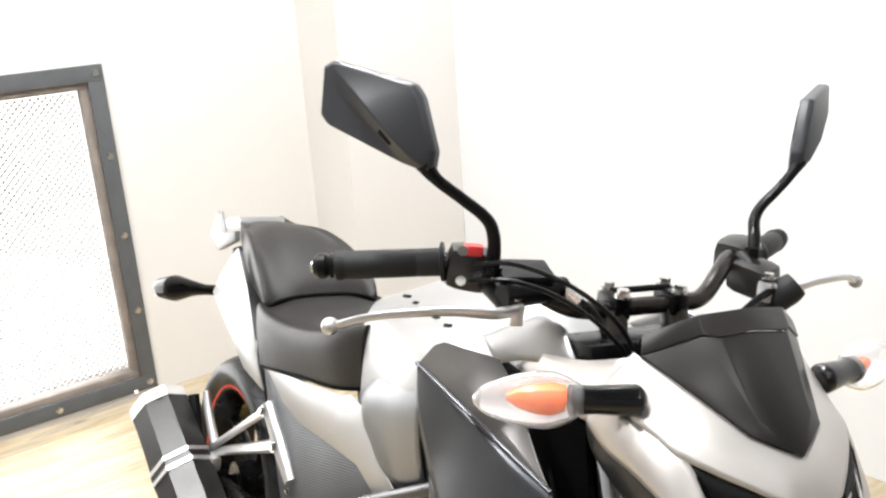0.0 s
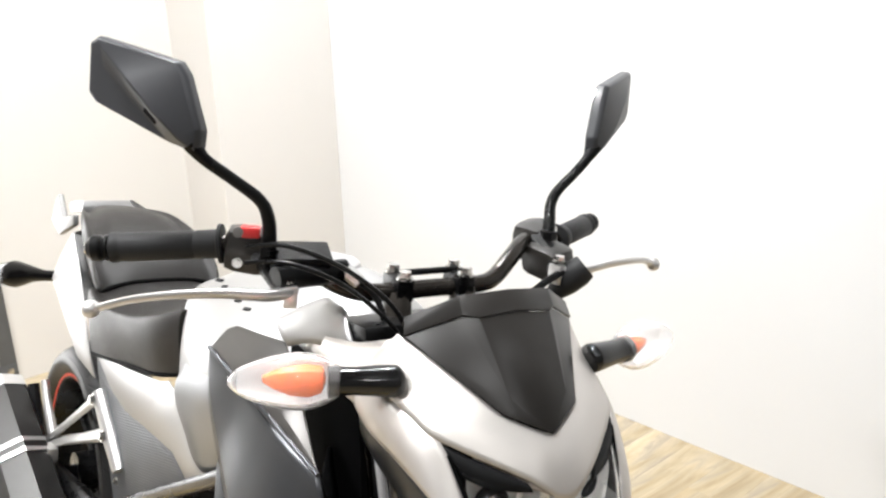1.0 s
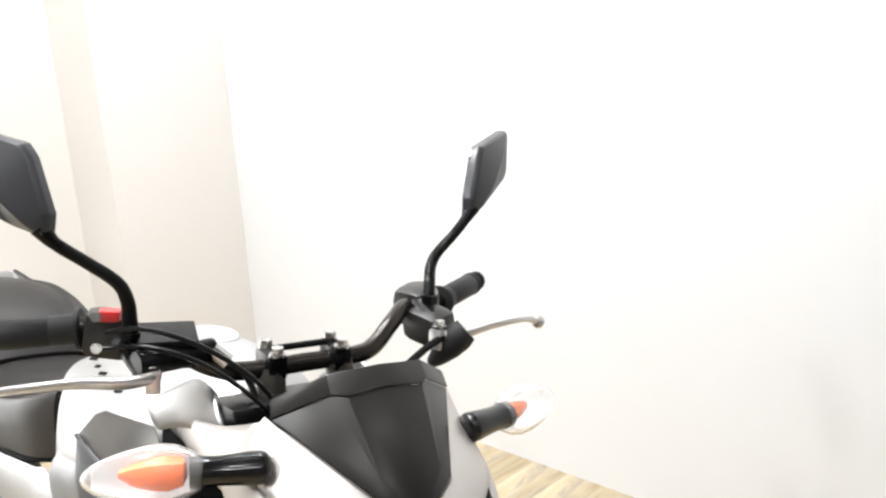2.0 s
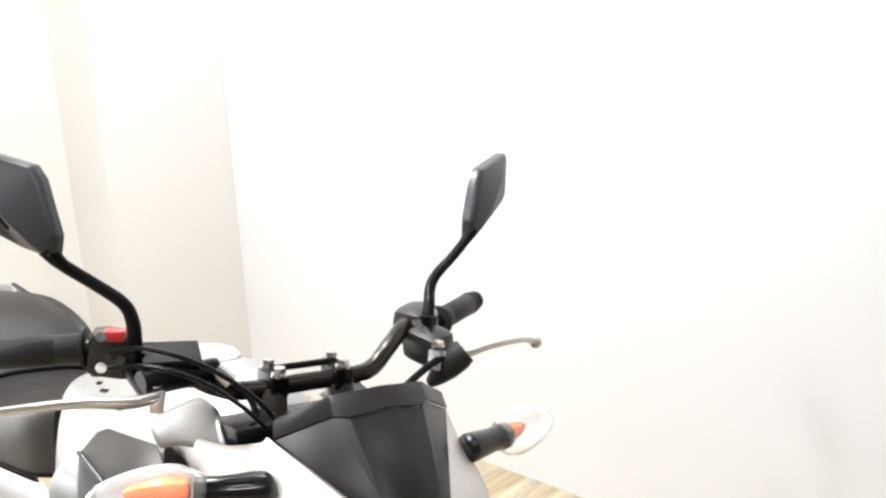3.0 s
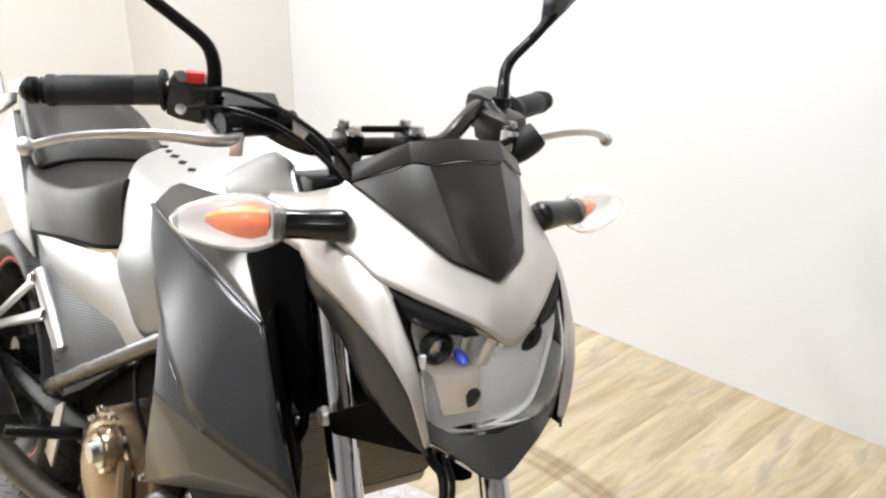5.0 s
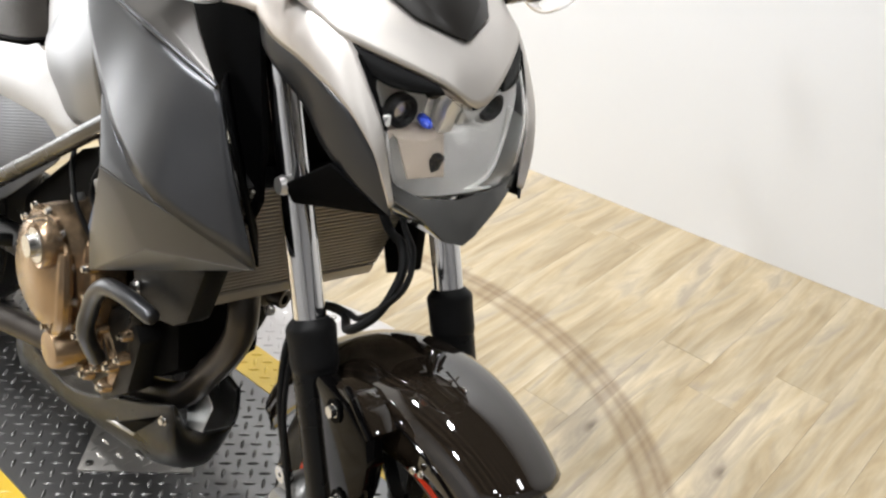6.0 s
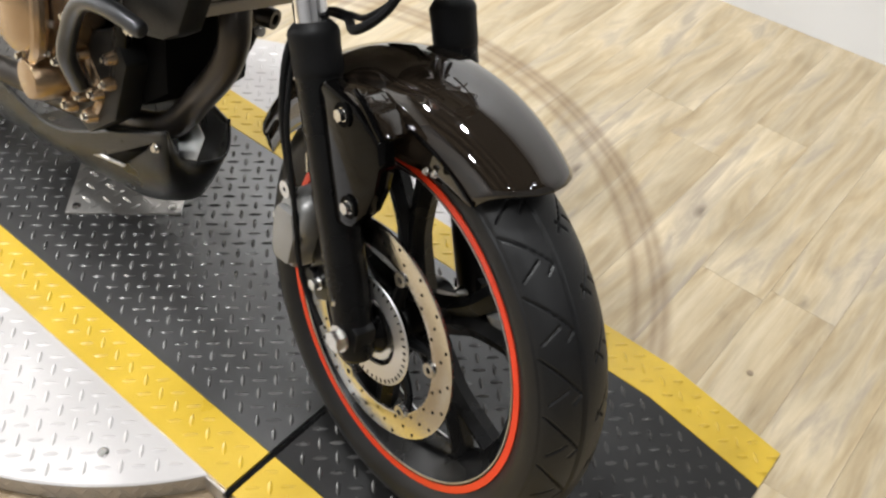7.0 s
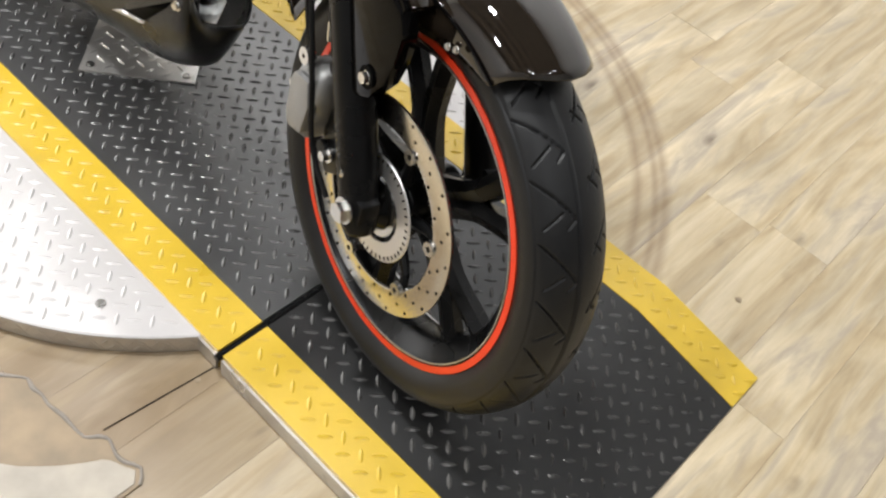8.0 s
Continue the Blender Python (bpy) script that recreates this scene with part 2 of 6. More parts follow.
SILVPL = material("bare_tread_plate", (0.54, 0.52, 0.49), 0.30, metal=0.82, vary=0.14, scale=8, bump=0.15, bump_scale=300)
WHITEPL = material("pale_tread_plate", (0.53, 0.51, 0.50), 0.34, metal=0.25, vary=0.12, scale=8, bump=0.1, bump_scale=300)
WINFR = material("grey_window_frame", (0.085, 0.089, 0.094), 0.5, vary=0.3, scale=14, bump=0.2)
WIREM = material("galvanised_wire", (0.24, 0.24, 0.24), 0.4, metal=0.3, vary=0.1)
BLUEC = material("blue_connector_plastic", (0.03, 0.075, 0.16), 0.4, vary=0.2)
WORNW = material("worn_brown_inner_frame", (0.23, 0.195, 0.17), 0.6, vary=0.45, scale=16, bump=0.4)


def glass(name, tint, rough=0.02, clear=0.97, ior=1.32):
    mt = bpy.data.materials.new(name)
    mt.use_nodes = True
    nt = mt.node_tree
    bs = nt.nodes["Principled BSDF"]
    bs.inputs["Base Color"].default_value = (*tint, 1)
    bs.inputs["Roughness"].default_value, bs.inputs["IOR"].default_value, bs.inputs["Transmission Weight"].default_value = rough, ior, clear
    return mt


SIGLENS = glass("hazy_lens_plastic", (0.96, 0.955, 0.95), 0.06, 0.93, 1.26)
# milky glass of a shell added to whiten the signal lenses
SIGBOWL = glass("whitening_signal_shell", (0.76, 0.75, 0.74), 0.40, 0.66, 1.18)
LENS = glass("clear_lens_plastic", (0.99, 0.99, 0.985), 0.01, 1.0, 1.14)


def carbon():
    mt = material("gloss_carbon_weave", (0.02, 0.017, 0.014), 0.5, coat=1.0, vary=0.1, spec=0.0)
    nt = mt.node_tree
    bs = nt.nodes["Principled BSDF"]
    co = nt.nodes.new("ShaderNodeTexCoord")
    mp = nt.nodes.new("ShaderNodeMapping")
    mp.inputs["Rotation"].default_value = (0.0, radians(4), radians(82))
    wv = nt.nodes.new("ShaderNodeTexWave")
    wv.inputs["Scale"].default_value, wv.inputs["Distortion"].default_value, wv.inputs["Detail"].default_value = 62, 0.0, 0
    nt.links.new(co.outputs["Object"], mp.inputs["Vector"])
    nt.links.new(mp.outputs["Vector"], wv.inputs["Vector"])
    mx = nt.nodes.new("ShaderNodeMix")
    mx.data_type = "RGBA"
    mx.inputs["A"].default_value, mx.inputs["B"].default_value = (0.0070, 0.0052, 0.0038, 1), (0.0170, 0.0124, 0.0084, 1)
    nt.links.new(wv.outputs["Fac"], mx.inputs["Factor"])
    nt.links.new(mx.outputs["Result"], bs.inputs["Base Color"])
    bs.inputs["Coat Roughness"].default_value, bs.inputs["Coat IOR"].default_value = 0.03, 1.75
    return mt


CARBON = carbon()


def ribbed():
    """Dark panel with fine moulded ribs."""
    mt = material("ribbed_grey_plastic", (0.105, 0.110, 0.120), 0.42, metal=0.4, vary=0.08, spec=0.3)
    nt = mt.node_tree
    bs = nt.nodes["Principled BSDF"]
    co = nt.nodes.new("ShaderNodeTexCoord")
    mp = nt.nodes.new("ShaderNodeMapping")
    mp.inputs["Rotation"].default_value = (0, radians(-70), 0)
    wv = nt.nodes.new("ShaderNodeTexWave")
    wv.inputs["Scale"].default_value = 62
    nt.links.new(co.outputs["Object"], mp.inputs["Vector"])
    nt.links.new(mp.outputs["Vector"], wv.inputs["Vector"])
    bp = nt.nodes.new("ShaderNodeBump")
    bp.inputs["Strength"].default_value, bp.inputs["Distance"].default_value = 0.3, 0.0012
    nt.links.new(wv.outputs["Fac"], bp.inputs["Height"])
    nt.links.new(bp.outputs["Normal"], bs.inputs["Normal"])
    return mt


RIBBED = ribbed()


def wood():
    """Worn oak-look vinyl: streaks along each plank, pale and grey patches, small knots."""
    mt = bpy.data.materials.new("pale_oak_vinyl_plank")
    mt.use_nodes = True
    nt = mt.node_tree
    bs = nt.nodes["Principled BSDF"]
    co, info = nt.nodes.new("ShaderNodeTexCoord"), nt.nodes.new("ShaderNodeObjectInfo")
    off = nt.nodes.new("ShaderNodeMath")
    off.operation = "MULTIPLY"
    off.inputs[1].default_value = 0.55
    comb = nt.nodes.new("ShaderNodeCombineXYZ")
    nt.links.new(info.outputs["Random"], off.inputs[0])
    for k in range(3):
        nt.links.new(off.outputs[0], comb.inputs[k])

    def noise(stretch, scale, detail, distort):
        mp = nt.nodes.new("ShaderNodeMapping")
        mp.inputs["Scale"].default_value = stretch
        nt.links.new(comb.outputs[0], mp.inputs["Location"])
        nt.links.new(co.outputs["Object"], mp.inputs["Vector"])
        n = nt.nodes.new("ShaderNodeTexNoise")
        n.inputs["Scale"].default_value, n.inputs["Detail"].default_value, n.inputs["Distortion"].default_value = scale, detail, distort
        n.inputs["Roughness"].default_value = 0.54
        nt.links.new(mp.outputs["Vector"], n.inputs["Vector"])
        return n

    def ranged(src, lo, hi, to0, to1):
        r = nt.nodes.new("ShaderNodeMapRange")
        r.inputs["From Min"].default_value, r.inputs["From Max"].default_value = lo, hi
        r.inputs["To Min"].default_value, r.inputs["To Max"].default_value = to0, to1
        nt.links.new(src, r.inputs["Value"])
        return r.outputs["Result"]

    def times(a, c):
        m = nt.nodes.new("ShaderNodeMath")
        m.operation = "MULTIPLY"
        nt.links.new(a, m.inputs[0])
        nt.links.new(c, m.inputs[1])
        return m.outputs[0]

    def mixed(fac, a, colour):
        m = nt.nodes.new("ShaderNodeMix")
        m.data_type = "RGBA"
        m.inputs["B"].default_value = (*colour, 1)
        nt.links.new(fac, m.inputs["Factor"])
        nt.links.new(a, m.inputs["A"])
        return m.outputs["Result"]

    streak = noise((15.0, 2.0, 1.0), 1.25, 7, 0.9)
    blotch = noise((4.5, 1.5, 1.0), 1.8, 6, 1.2)
    grey = noise((13.0, 2.1, 1.0), 1.3, 7, 1.3)
    fine = noise((60.0, 5.0, 1.0), 3.0, 6, 0.3)
    strip = noise((9.0, 0.35, 1.0), 1.2, 2, 0.3)
    r1 = nt.nodes.new("ShaderNodeValToRGB")
    el = r1.color_ramp.elements
    el[0].position, el[0].color = 0.28, (0.320, 0.238, 0.134, 1)
    el[1].position, el[1].color = 0.72, (0.565, 0.482, 0.345, 1)
    el.new(0.42).color = (0.430, 0.340, 0.208, 1)
    el.new(0.54).color = (0.498, 0.412, 0.276, 1)
    nt.links.new(streak.outputs["Fac"], r1.inputs["Fac"])
    tone = times(ranged(strip.outputs["Fac"], 0.36, 0.64, 0.92, 1.07), times(ranged(fine.outputs["Fac"], 0.3, 0.7, 0.92, 1.06), times(ranged(info.outputs["Random"], 0, 1, 0.975, 1.02), ranged(blotch.outputs["Fac"], 0.32, 0.68, 0.82, 1.12))))
    mx = nt.nodes.new("ShaderNodeVectorMath")
    mx.operation = "SCALE"
    nt.links.new(r1.outputs["Color"], mx.inputs[0])
    nt.links.new(tone, mx.inputs["Scale"])
    col = mixed(ranged(grey.outputs["Fac"], 0.52, 0.66, 0.0, 0.75), mx.outputs["Vector"], (0.305, 0.258, 0.203))
    # knots
    vo = nt.nodes.new("ShaderNodeTexVoronoi")
    vm = nt.nodes.new("ShaderNodeMapping")
    vm.inputs["Scale"].default_value = (7.0, 4.0, 1.0)
    nt.links.new(comb.outputs[0], vm.inputs["Location"])
    nt.links.new(co.outputs["Object"], vm.inputs["Vector"])
    nt.links.new(vm.outputs["Vector"], vo.inputs["Vector"])
    vo.inputs["Scale"].default_value = 1.0
    col = mixed(times(ranged(vo.outputs["Distance"], 0.02, 0.115, 0.75, 0.0), ranged(blotch.outputs["Fac"], 0.44, 0.52, 0.0, 1.0)), col, (0.12, 0.092, 0.062))
    # a scuffed track where the ramp has swung round
    geo, dist = nt.nodes.new("ShaderNodeNewGeometry"), nt.nodes.new("ShaderNodeVectorMath")
    dist.operation = "DISTANCE"
    dist.inputs[1].default_value = (-0.66, 0.083, 0.0)
    nt.links.new(geo.outputs["Position"], dist.inputs[0])
    track = nt.nodes.new("ShaderNodeValToRGB")
    te = track.color_ramp.elements
    te[0].position, te[0].color = 0.0, (0, 0, 0, 1)
    te[1].position, te[1].color = 1.0, (0, 0, 0, 1)
    for pos, v in ((0.862, 0.0), (0.878, 0.75), (0.890, 0.3), (0.902, 0.3), (0.912, 0.85), (0.921, 0.5), (0.931, 0.8), (0.948, 0.0)):
        te.new(pos).color = (v, v, v, 1)
    nt.links.new(dist.outputs["Value"], track.inputs["Fac"])
    col = mixed(times(track.outputs["Color"], ranged(streak.outputs["Fac"], 0.3, 0.7, 0.95, 0.6)), col, (0.17, 0.108, 0.058))
    # browned, worn vinyl beside the turntable
    near = nt.nodes.new("ShaderNodeVectorMath")
    near.operation = "DISTANCE"
    near.inputs[1].default_value = (-0.30, -0.42, 0.0)
    nt.links.new(geo.outputs["Position"], near.inputs[0])
    wear = times(ranged(near.outputs["Value"], 0.20, 0.46, 1.0, 0.0), ranged(blotch.outputs["Fac"], 0.36, 0.64, 1.0, 0.68))
    col = mixed(wear, col, (0.178, 0.120, 0.063))
    nt.links.new(col, bs.inputs["Base Color"])
    nt.links.new(ranged(fine.outputs["Fac"], 0.2, 0.8, 0.25, 0.45), bs.inputs["Roughness"])
    bp = nt.nodes.new("ShaderNodeBump")
    bp.inputs["Strength"].default_value, bp.inputs["Distance"].default_value = 0.2, 0.001
    nt.links.new(fine.outputs["Fac"], bp.inputs["Height"])
    nt.links.new(bp.outputs["Normal"], bs.inputs["Normal"])
    return mt


WOOD = wood()
WORNV = material("worn_grey_vinyl", (0.225, 0.198, 0.168), 0.6, vary=0.5, scale=60, bump=0.6, bump_scale=90)
BROWNV = material("browned_worn_vinyl", (0.225, 0.165, 0.098), 0.55, vary=0.6, scale=16, bump=0.4, bump_scale=70)
PALEV = material("pale_cream_vinyl", (0.33, 0.292, 0.236), 0.5, vary=0.35, scale=22, bump=0.3, bump_scale=80)
GAPM = material("dark_floor_joint", (0.27, 0.21, 0.14), 0.8)

# ---- room ----
XR, YL, H = -2.80, 1.52, 3.0          # rear wall, side wall, ceiling
XF, YN = 3.2, -2.9                    # behind the camera


def wall(name, x0, x1, y0, y1, z0, z1, label, paint=WALLM):
    return solid(name, box(x1 - x0, y1 - y0, z1 - z0, pose((x0 + x1) / 2, (y0 + y1) / 2, (z0 + z1) / 2)), paint, label, "wall", "structure")


WIN = (-1.25, 0.24, 0.075, 1.155)     # opening in the rear wall: y0, y1, z0, z1
wall("wall_rear_above", XR - 0.15, XR, YN, YL + 0.02, WIN[3], H, "white painted rear wall above the window", REARM)
wall("wall_rear_below", XR - 0.15, XR, YN, YL + 0.02, 0, WIN[2], "white painted rear wall below the window", REARM)
wall("wall_rear_near", XR - 0.15, XR, YN, WIN[0], WIN[2], WIN[3], "white painted rear wall beside the window", REARM)
wall("wall_rear_far", XR - 0.15, XR, WIN[1], YL + 0.02, WIN[2], WIN[3], "white painted rear wall beside the window", REARM)
wall("wall_pillar", XR, XR + 0.30, 1.03, YL + 0.02, 0, H, "white painted pillar in the corner of the room", REARM)
# the side wall stands a little askew to the runway
SKEW = 0.053


def side_y(x):
    return 1.663 + SKEW * (x + 0.2)


solid("wall_side", box(XF - XR + 0.9, 0.15, H, pose(0.2, side_y(0.2) + 0.075, H / 2, 0, 0, math.degrees(math.atan(SKEW)))), WALLM, "plain white painted side wall", "wall", "structure")
# unseen walls added to close the room, dark to tone down reflections
wall("unseen_wall_front", XF, XF + 0.15, YN, side_y(XF), 0, H, "unseen added wall, dark grey to dim reflections", FRONTM)
wall("unseen_wall_near", XR - 0.15, XF + 0.15, YN - 0.15, YN, 0, H, "unseen added wall, grey to dim reflections", NEARM)
# ceiling out of view, added and blackened to deepen reflections
solid("ceiling", box(XF - XR + 0.5, 5.1, 0.1, pose((XR + XF) / 2, -0.55, H + 0.05)), CEILM, "unseen added ceiling, black to darken reflections", "ceiling", "structure")
floor = solid("floor", box(XF - XR + 0.5, 5.1, 0.1, pose((XR + XF) / 2, -0.55, -0.054)), GAPM, "floor of pale oak vinyl planks", "floor", "structure")

# window with a bolted metal frame and a diamond mesh
win = thing("window_1", (XR, (WIN[0] + WIN[1]) / 2, WIN[2]), "grey bolted metal window frame with wire mesh, bright behind", "window", kind="structure")
y0, y1, z0, z1 = WIN
fw = 0.055


def frame_of(y0, y1, z0, z1, w, x0, x1):
    bm = None
    for a, b, c, d in ((y0 - w, y1 + w, z1, z1 + w), (y0 - w, y1 + w, z0 - w, z0), (y0 - w, y0, z0, z1), (y1, y1 + w, z0, z1)):
        bm = box(x1 - x0, b - a, d - c, pose((x0 + x1) / 2, (a + b) / 2, (c + d) / 2), 0.002, bm)
    return bm


part("window_frame", frame_of(y0 + 0.003, y1 - 0.003, z0 + 0.003, z1 - 0.003, fw, XR + 0.001, XR + 0.012), WINFR, win)
part("inner_frame", frame_of(y0 + 0.028, y1 - 0.028, z0 + 0.028, z1 - 0.028, 0.027, XR - 0.05, XR - 0.004), WORNW, win, "worn brown inner frame")
for k in range(5):
    zz = z0 - 0.025 + (z1 - z0 + 0.05) * k / 4
    for yy in (y1 + 0.026, y0 - 0.026):
        part("frame_bolt", bolt((XR + 0.012, yy, zz), (1, 0, 0), 0.009, 0.005), STEEL, win)
for k in range(1, 5):
    yy = y1 - (y1 - y0) * k / 5
    for zz in (z1 + 0.026, z0 - 0.026):
        part("frame_bolt", bolt((XR + 0.012, yy, zz), (1, 0, 0), 0.009, 0.005), STEEL, win)
mesh = bmesh.new()
a0, a1, b0, b1 = y0 + 0.035, y1 - 0.035, z0 + 0.035, z1 - 0.035
step = 0.024
for sgn in (1, -1):
    k = int((a1 - a0 + b1 - b0) / step)
    for i in range(1, k):
        c = i * step
        ya, yb = max(0, c - (b1 - b0)), min(a1 - a0, c)
        p, q = (ya, c - ya), (yb, c - yb)
        if sgn > 0:
            pts = [(XR - 0.03, a0 + p[0], b0 + p[1]), (XR - 0.03, a0 + q[0], b0 + q[1])]
        else:
            pts = [(XR - 0.032, a1 - p[0], b0 + p[1]), (XR - 0.032, a1 - q[0], b0 + q[1])]
        tube(pts, 0.0024, seg=4, per=1, bm=mesh)
part("wire_mesh", mesh, WIREM, win, "pale wire mesh")
sky = bpy.data.materials.new("bright_daylight")
sky.use_nodes = True
bs = sky.node_tree.nodes["Principled BSDF"]
bs.inputs["Base Color"].default_value = (0.9, 0.9, 0.9, 1)
bs.inputs["Emission Color"].default_value = (1, 0.99, 0.97, 1)
bs.inputs["Emission Strength"].default_value = 1.2
solid("backdrop", box(0.02, 4, 3, pose(XR - 0.6, -0.5, 0.9)), sky, "plain bright daylight outside the window", "backdrop", "structure")

# ---- turntable and runway ----
TC = (-0.66, 0.083)
RW = (-0.235, 0.400)     # runway edges
PT = 0.045               # height of the plate


def lug(bm, x, y, z, a, L=0.0128, W=0.0034, h=0.0021):
    """One raised lens-shaped lug of tread plate."""
    ca, sa = math.cos(a), math.sin(a)
    ring = [bm.verts.new((x + u * ca - v * sa, y + u * sa + v * ca, z)) for u, v in ((L, 0), (L * 0.4, W), (-L * 0.4, W), (-L, 0), (-L * 0.4, -W), (L * 0.4, -W))]
    t1, t2 = bm.verts.new((x + L * 0.45 * ca, y + L * 0.45 * sa, z + h)), bm.verts.new((x - L * 0.45 * ca, y - L * 0.45 * sa, z + h))
    for fc in ((ring[0], ring[1], t1), (ring[1], ring[2], t2, t1), (ring[2], ring[3], t2), (ring[3], ring[4], t2), (ring[4], ring[5], t1, t2), (ring[5], ring[0], t1)):
        bm.faces.new(fc)


def lugs(inside, x0, x1, y0, y1, zf, step=0.0252):
    """Lugs in a basket weave wherever inside(x, y) holds, on the height zf(x, y)."""
    bm = bmesh.new()
    cx, cy, h = (x0 + x1) / 2, (y0 + y1) / 2, step / math.sqrt(2)
    n = int((x1 - x0 + y1 - y0) / step) + 2
    for i in range(-n, n + 1):
        for j in range(-n, n + 1):
            x, y = cx + (i - j) * h, cy + (i + j) * h
            if x0 < x < x1 and y0 < y < y1 and inside(x, y):
                lug(bm, x, y, zf(x, y), radians(45 if (i + j) % 2 else -45))
    return bm


# the disc under the runway
turntable = thing("turntable", (TC[0], TC[1], 0), "round turntable of pale tread plate on the floor", "turntable")
R = 0.585
part("top_plate", lathe([(0.001, 0.0), (R - 0.003, 0.0), (R, -0.002), (R, -0.006), (0.001, -0.006)], 160, True, pose(TC[0], TC[1], PT - 0.005, 90, 0, 0)), WHITEPL, turntable, sharp=25)
part("rim_band", lathe([(R - 0.02, -0.006), (R - 0.001, -0.006), (R - 0.001, -PT + 0.006), (R - 0.02, -PT + 0.006)], 160, True, pose(TC[0], TC[1], PT - 0.005, 90, 0, 0)), SILVPL, turntable, "bare metal tread plate band round the rim", sharp=25)
tagged(part("tread", lugs(lambda x, y: math.hypot(x - TC[0], y - TC[1]) < R - 0.014 and not RW[0] - 0.012 < y < RW[1] + 0.012, TC[0] - R, TC[0] + R, TC[1] - R, TC[1] + R, lambda x, y: PT - 0.005), WHITEPL, turntable, sharp=20), kind="stuff")
edge = bmesh.new()
for k in range(206):
    for row in (0, 1):
        b = 2 * math.pi * (k + row * 0.5) / 206
        m = Matrix.Translation((TC[0] + (R - 0.001) * math.cos(b), TC[1] + (R - 0.001) * math.sin(b), 0.0105 + row * 0.013)) @ Matrix.Rotation(b, 4, "Z") @ Matrix.Rotation(radians(90), 4, "Y")
        one = bmesh.new()
        lug(one, 0, 0, 0, radians(45 if (k + row) % 2 else -45), 0.0095, 0.0030, 0.0016)
        one.transform(m)
        merge(edge, one)
tagged(part("edge_tread", edge, SILVPL, turntable, sharp=20), kind="stuff")
for a in (-168, -152, -100, -67, -48, 60, 72, 105, 150):
    part("screw", bolt((TC[0] + 0.53 * math.cos(radians(a)), TC[1] + 0.53 * math.sin(radians(a)), PT - 0.005), (0, 0, 1), 0.006, 0.003), STEEL, turntable)

# the runway: a long plate, a hinge gap, and a short ramp whose lip bends down to the floor
HX, KX, EX = -0.118, 0.235, 0.440


def deck_z(x):
    return PT if x < KX else PT - (PT - 0.004) * (x - KX) / (EX - KX)


runway = thing("runway", (-0.66, TC[1], 0), "black tread plate runway with yellow painted edges and ramp", "runway")


def deck(xs, ya, yb, skirt=0.0):
    rows = []
    for x in xs:
        z = deck_z(x)
        b = max(0.0005, z - 0.03 if not skirt else 0.001)
        rows.append([(x, ya, z), (x, yb, z), (x, yb, b), (x, ya, b)])
    return grid(rows, wrap_u=True, caps=True)


YB = 0.082
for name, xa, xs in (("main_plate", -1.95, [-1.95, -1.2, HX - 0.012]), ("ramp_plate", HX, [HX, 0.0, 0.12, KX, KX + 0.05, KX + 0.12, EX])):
    # main plate takes the copy with painted sheen, the ramp the darker one
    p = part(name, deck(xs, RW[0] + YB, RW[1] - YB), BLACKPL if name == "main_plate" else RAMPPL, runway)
    tagged(part("tread", lugs(lambda x, y: True, xs[0] + 0.012, xs[-1] - 0.008, RW[0] + YB + 0.008, RW[1] - YB - 0.004, lambda x, y: deck_z(x)), LUGBK, p, sharp=20), kind="stuff")
    for ya, yb in ((RW[0], RW[0] + YB - 0.0015), (RW[1] - YB + 0.0015, RW[1])):
        q = part("yellow_edge", deck(xs, ya, yb, 1), YELLPL, runway, "yellow painted edge of the plate")
        tagged(part("tread", lugs(lambda x, y: True, xs[0] + 0.012, xs[-1] - 0.008, ya + 0.01, yb - 0.006, lambda x, y: deck_z(x)), YELLPL, q, sharp=20), kind="stuff")
part("side_flange", box(1.95 + HX, 0.004, 0.034, pose((-1.95 + HX) / 2 - 0.012, RW[0] - 0.0025, 0.019)), SILVPL, runway, "bare metal side flange")
part("side_flange", box(KX - HX, 0.004, 0.034, pose((KX + HX) / 2, RW[0] - 0.0025, 0.019)), SILVPL, runway, "bare metal side flange")
fl = bmesh.new()
for k in range(106):
    x = -1.94 + k * 0.0205
    if x < KX - 0.01 and abs(x - HX) > 0.018:
        one = bmesh.new()
        lug(one, 0, 0, 0, radians(45 if k % 2 else -45), 0.0095, 0.0028, 0.0014)
        one.transform(Matrix.Translation((x, RW[0] - 0.0045, 0.013 + 0.013 * (k % 2))) @ Matrix.Rotation(radians(90), 4, "X"))
        merge(fl, one)
tagged(part("flange_tread", fl, SILVPL, runway, sharp=20), kind="stuff")
part("hinge", rod((HX - 0.006, RW[0] - 0.008, PT - 0.006), (HX - 0.006, RW[1], PT - 0.006), 0.0058, 10), SATIN, runway, "black hinge pin in the gap")
cover = part("pivot_cover", box(0.204, 0.204, 0.004, pose(-0.757, 0.083, PT + 0.0022, 0, 0, 43.5), 0.001), SILVPL, runway, "bare tread plate cover bolted on the pivot")
cl = lugs(lambda x, y: True, -0.09, 0.09, -0.09, 0.1, lambda x, y: 0.0)
cl.transform(pose(-0.757, 0.083, PT + 0.0043, 0, 0, 43.5))
tagged(part("tread", cl, SILVPL, cover, sharp=20), kind="stuff")
for u, v in ((-0.085, -0.085), (0.085, -0.085), (0.085, 0.085), (-0.085, 0.085)):
    c = pose(-0.757, 0.083, PT + 0.0043, 0, 0, 43.5) @ Vector((u, v, 0))
    part("screw", bolt(c, (0, 0, 1), 0.006, 0.003), STEEL, cover)

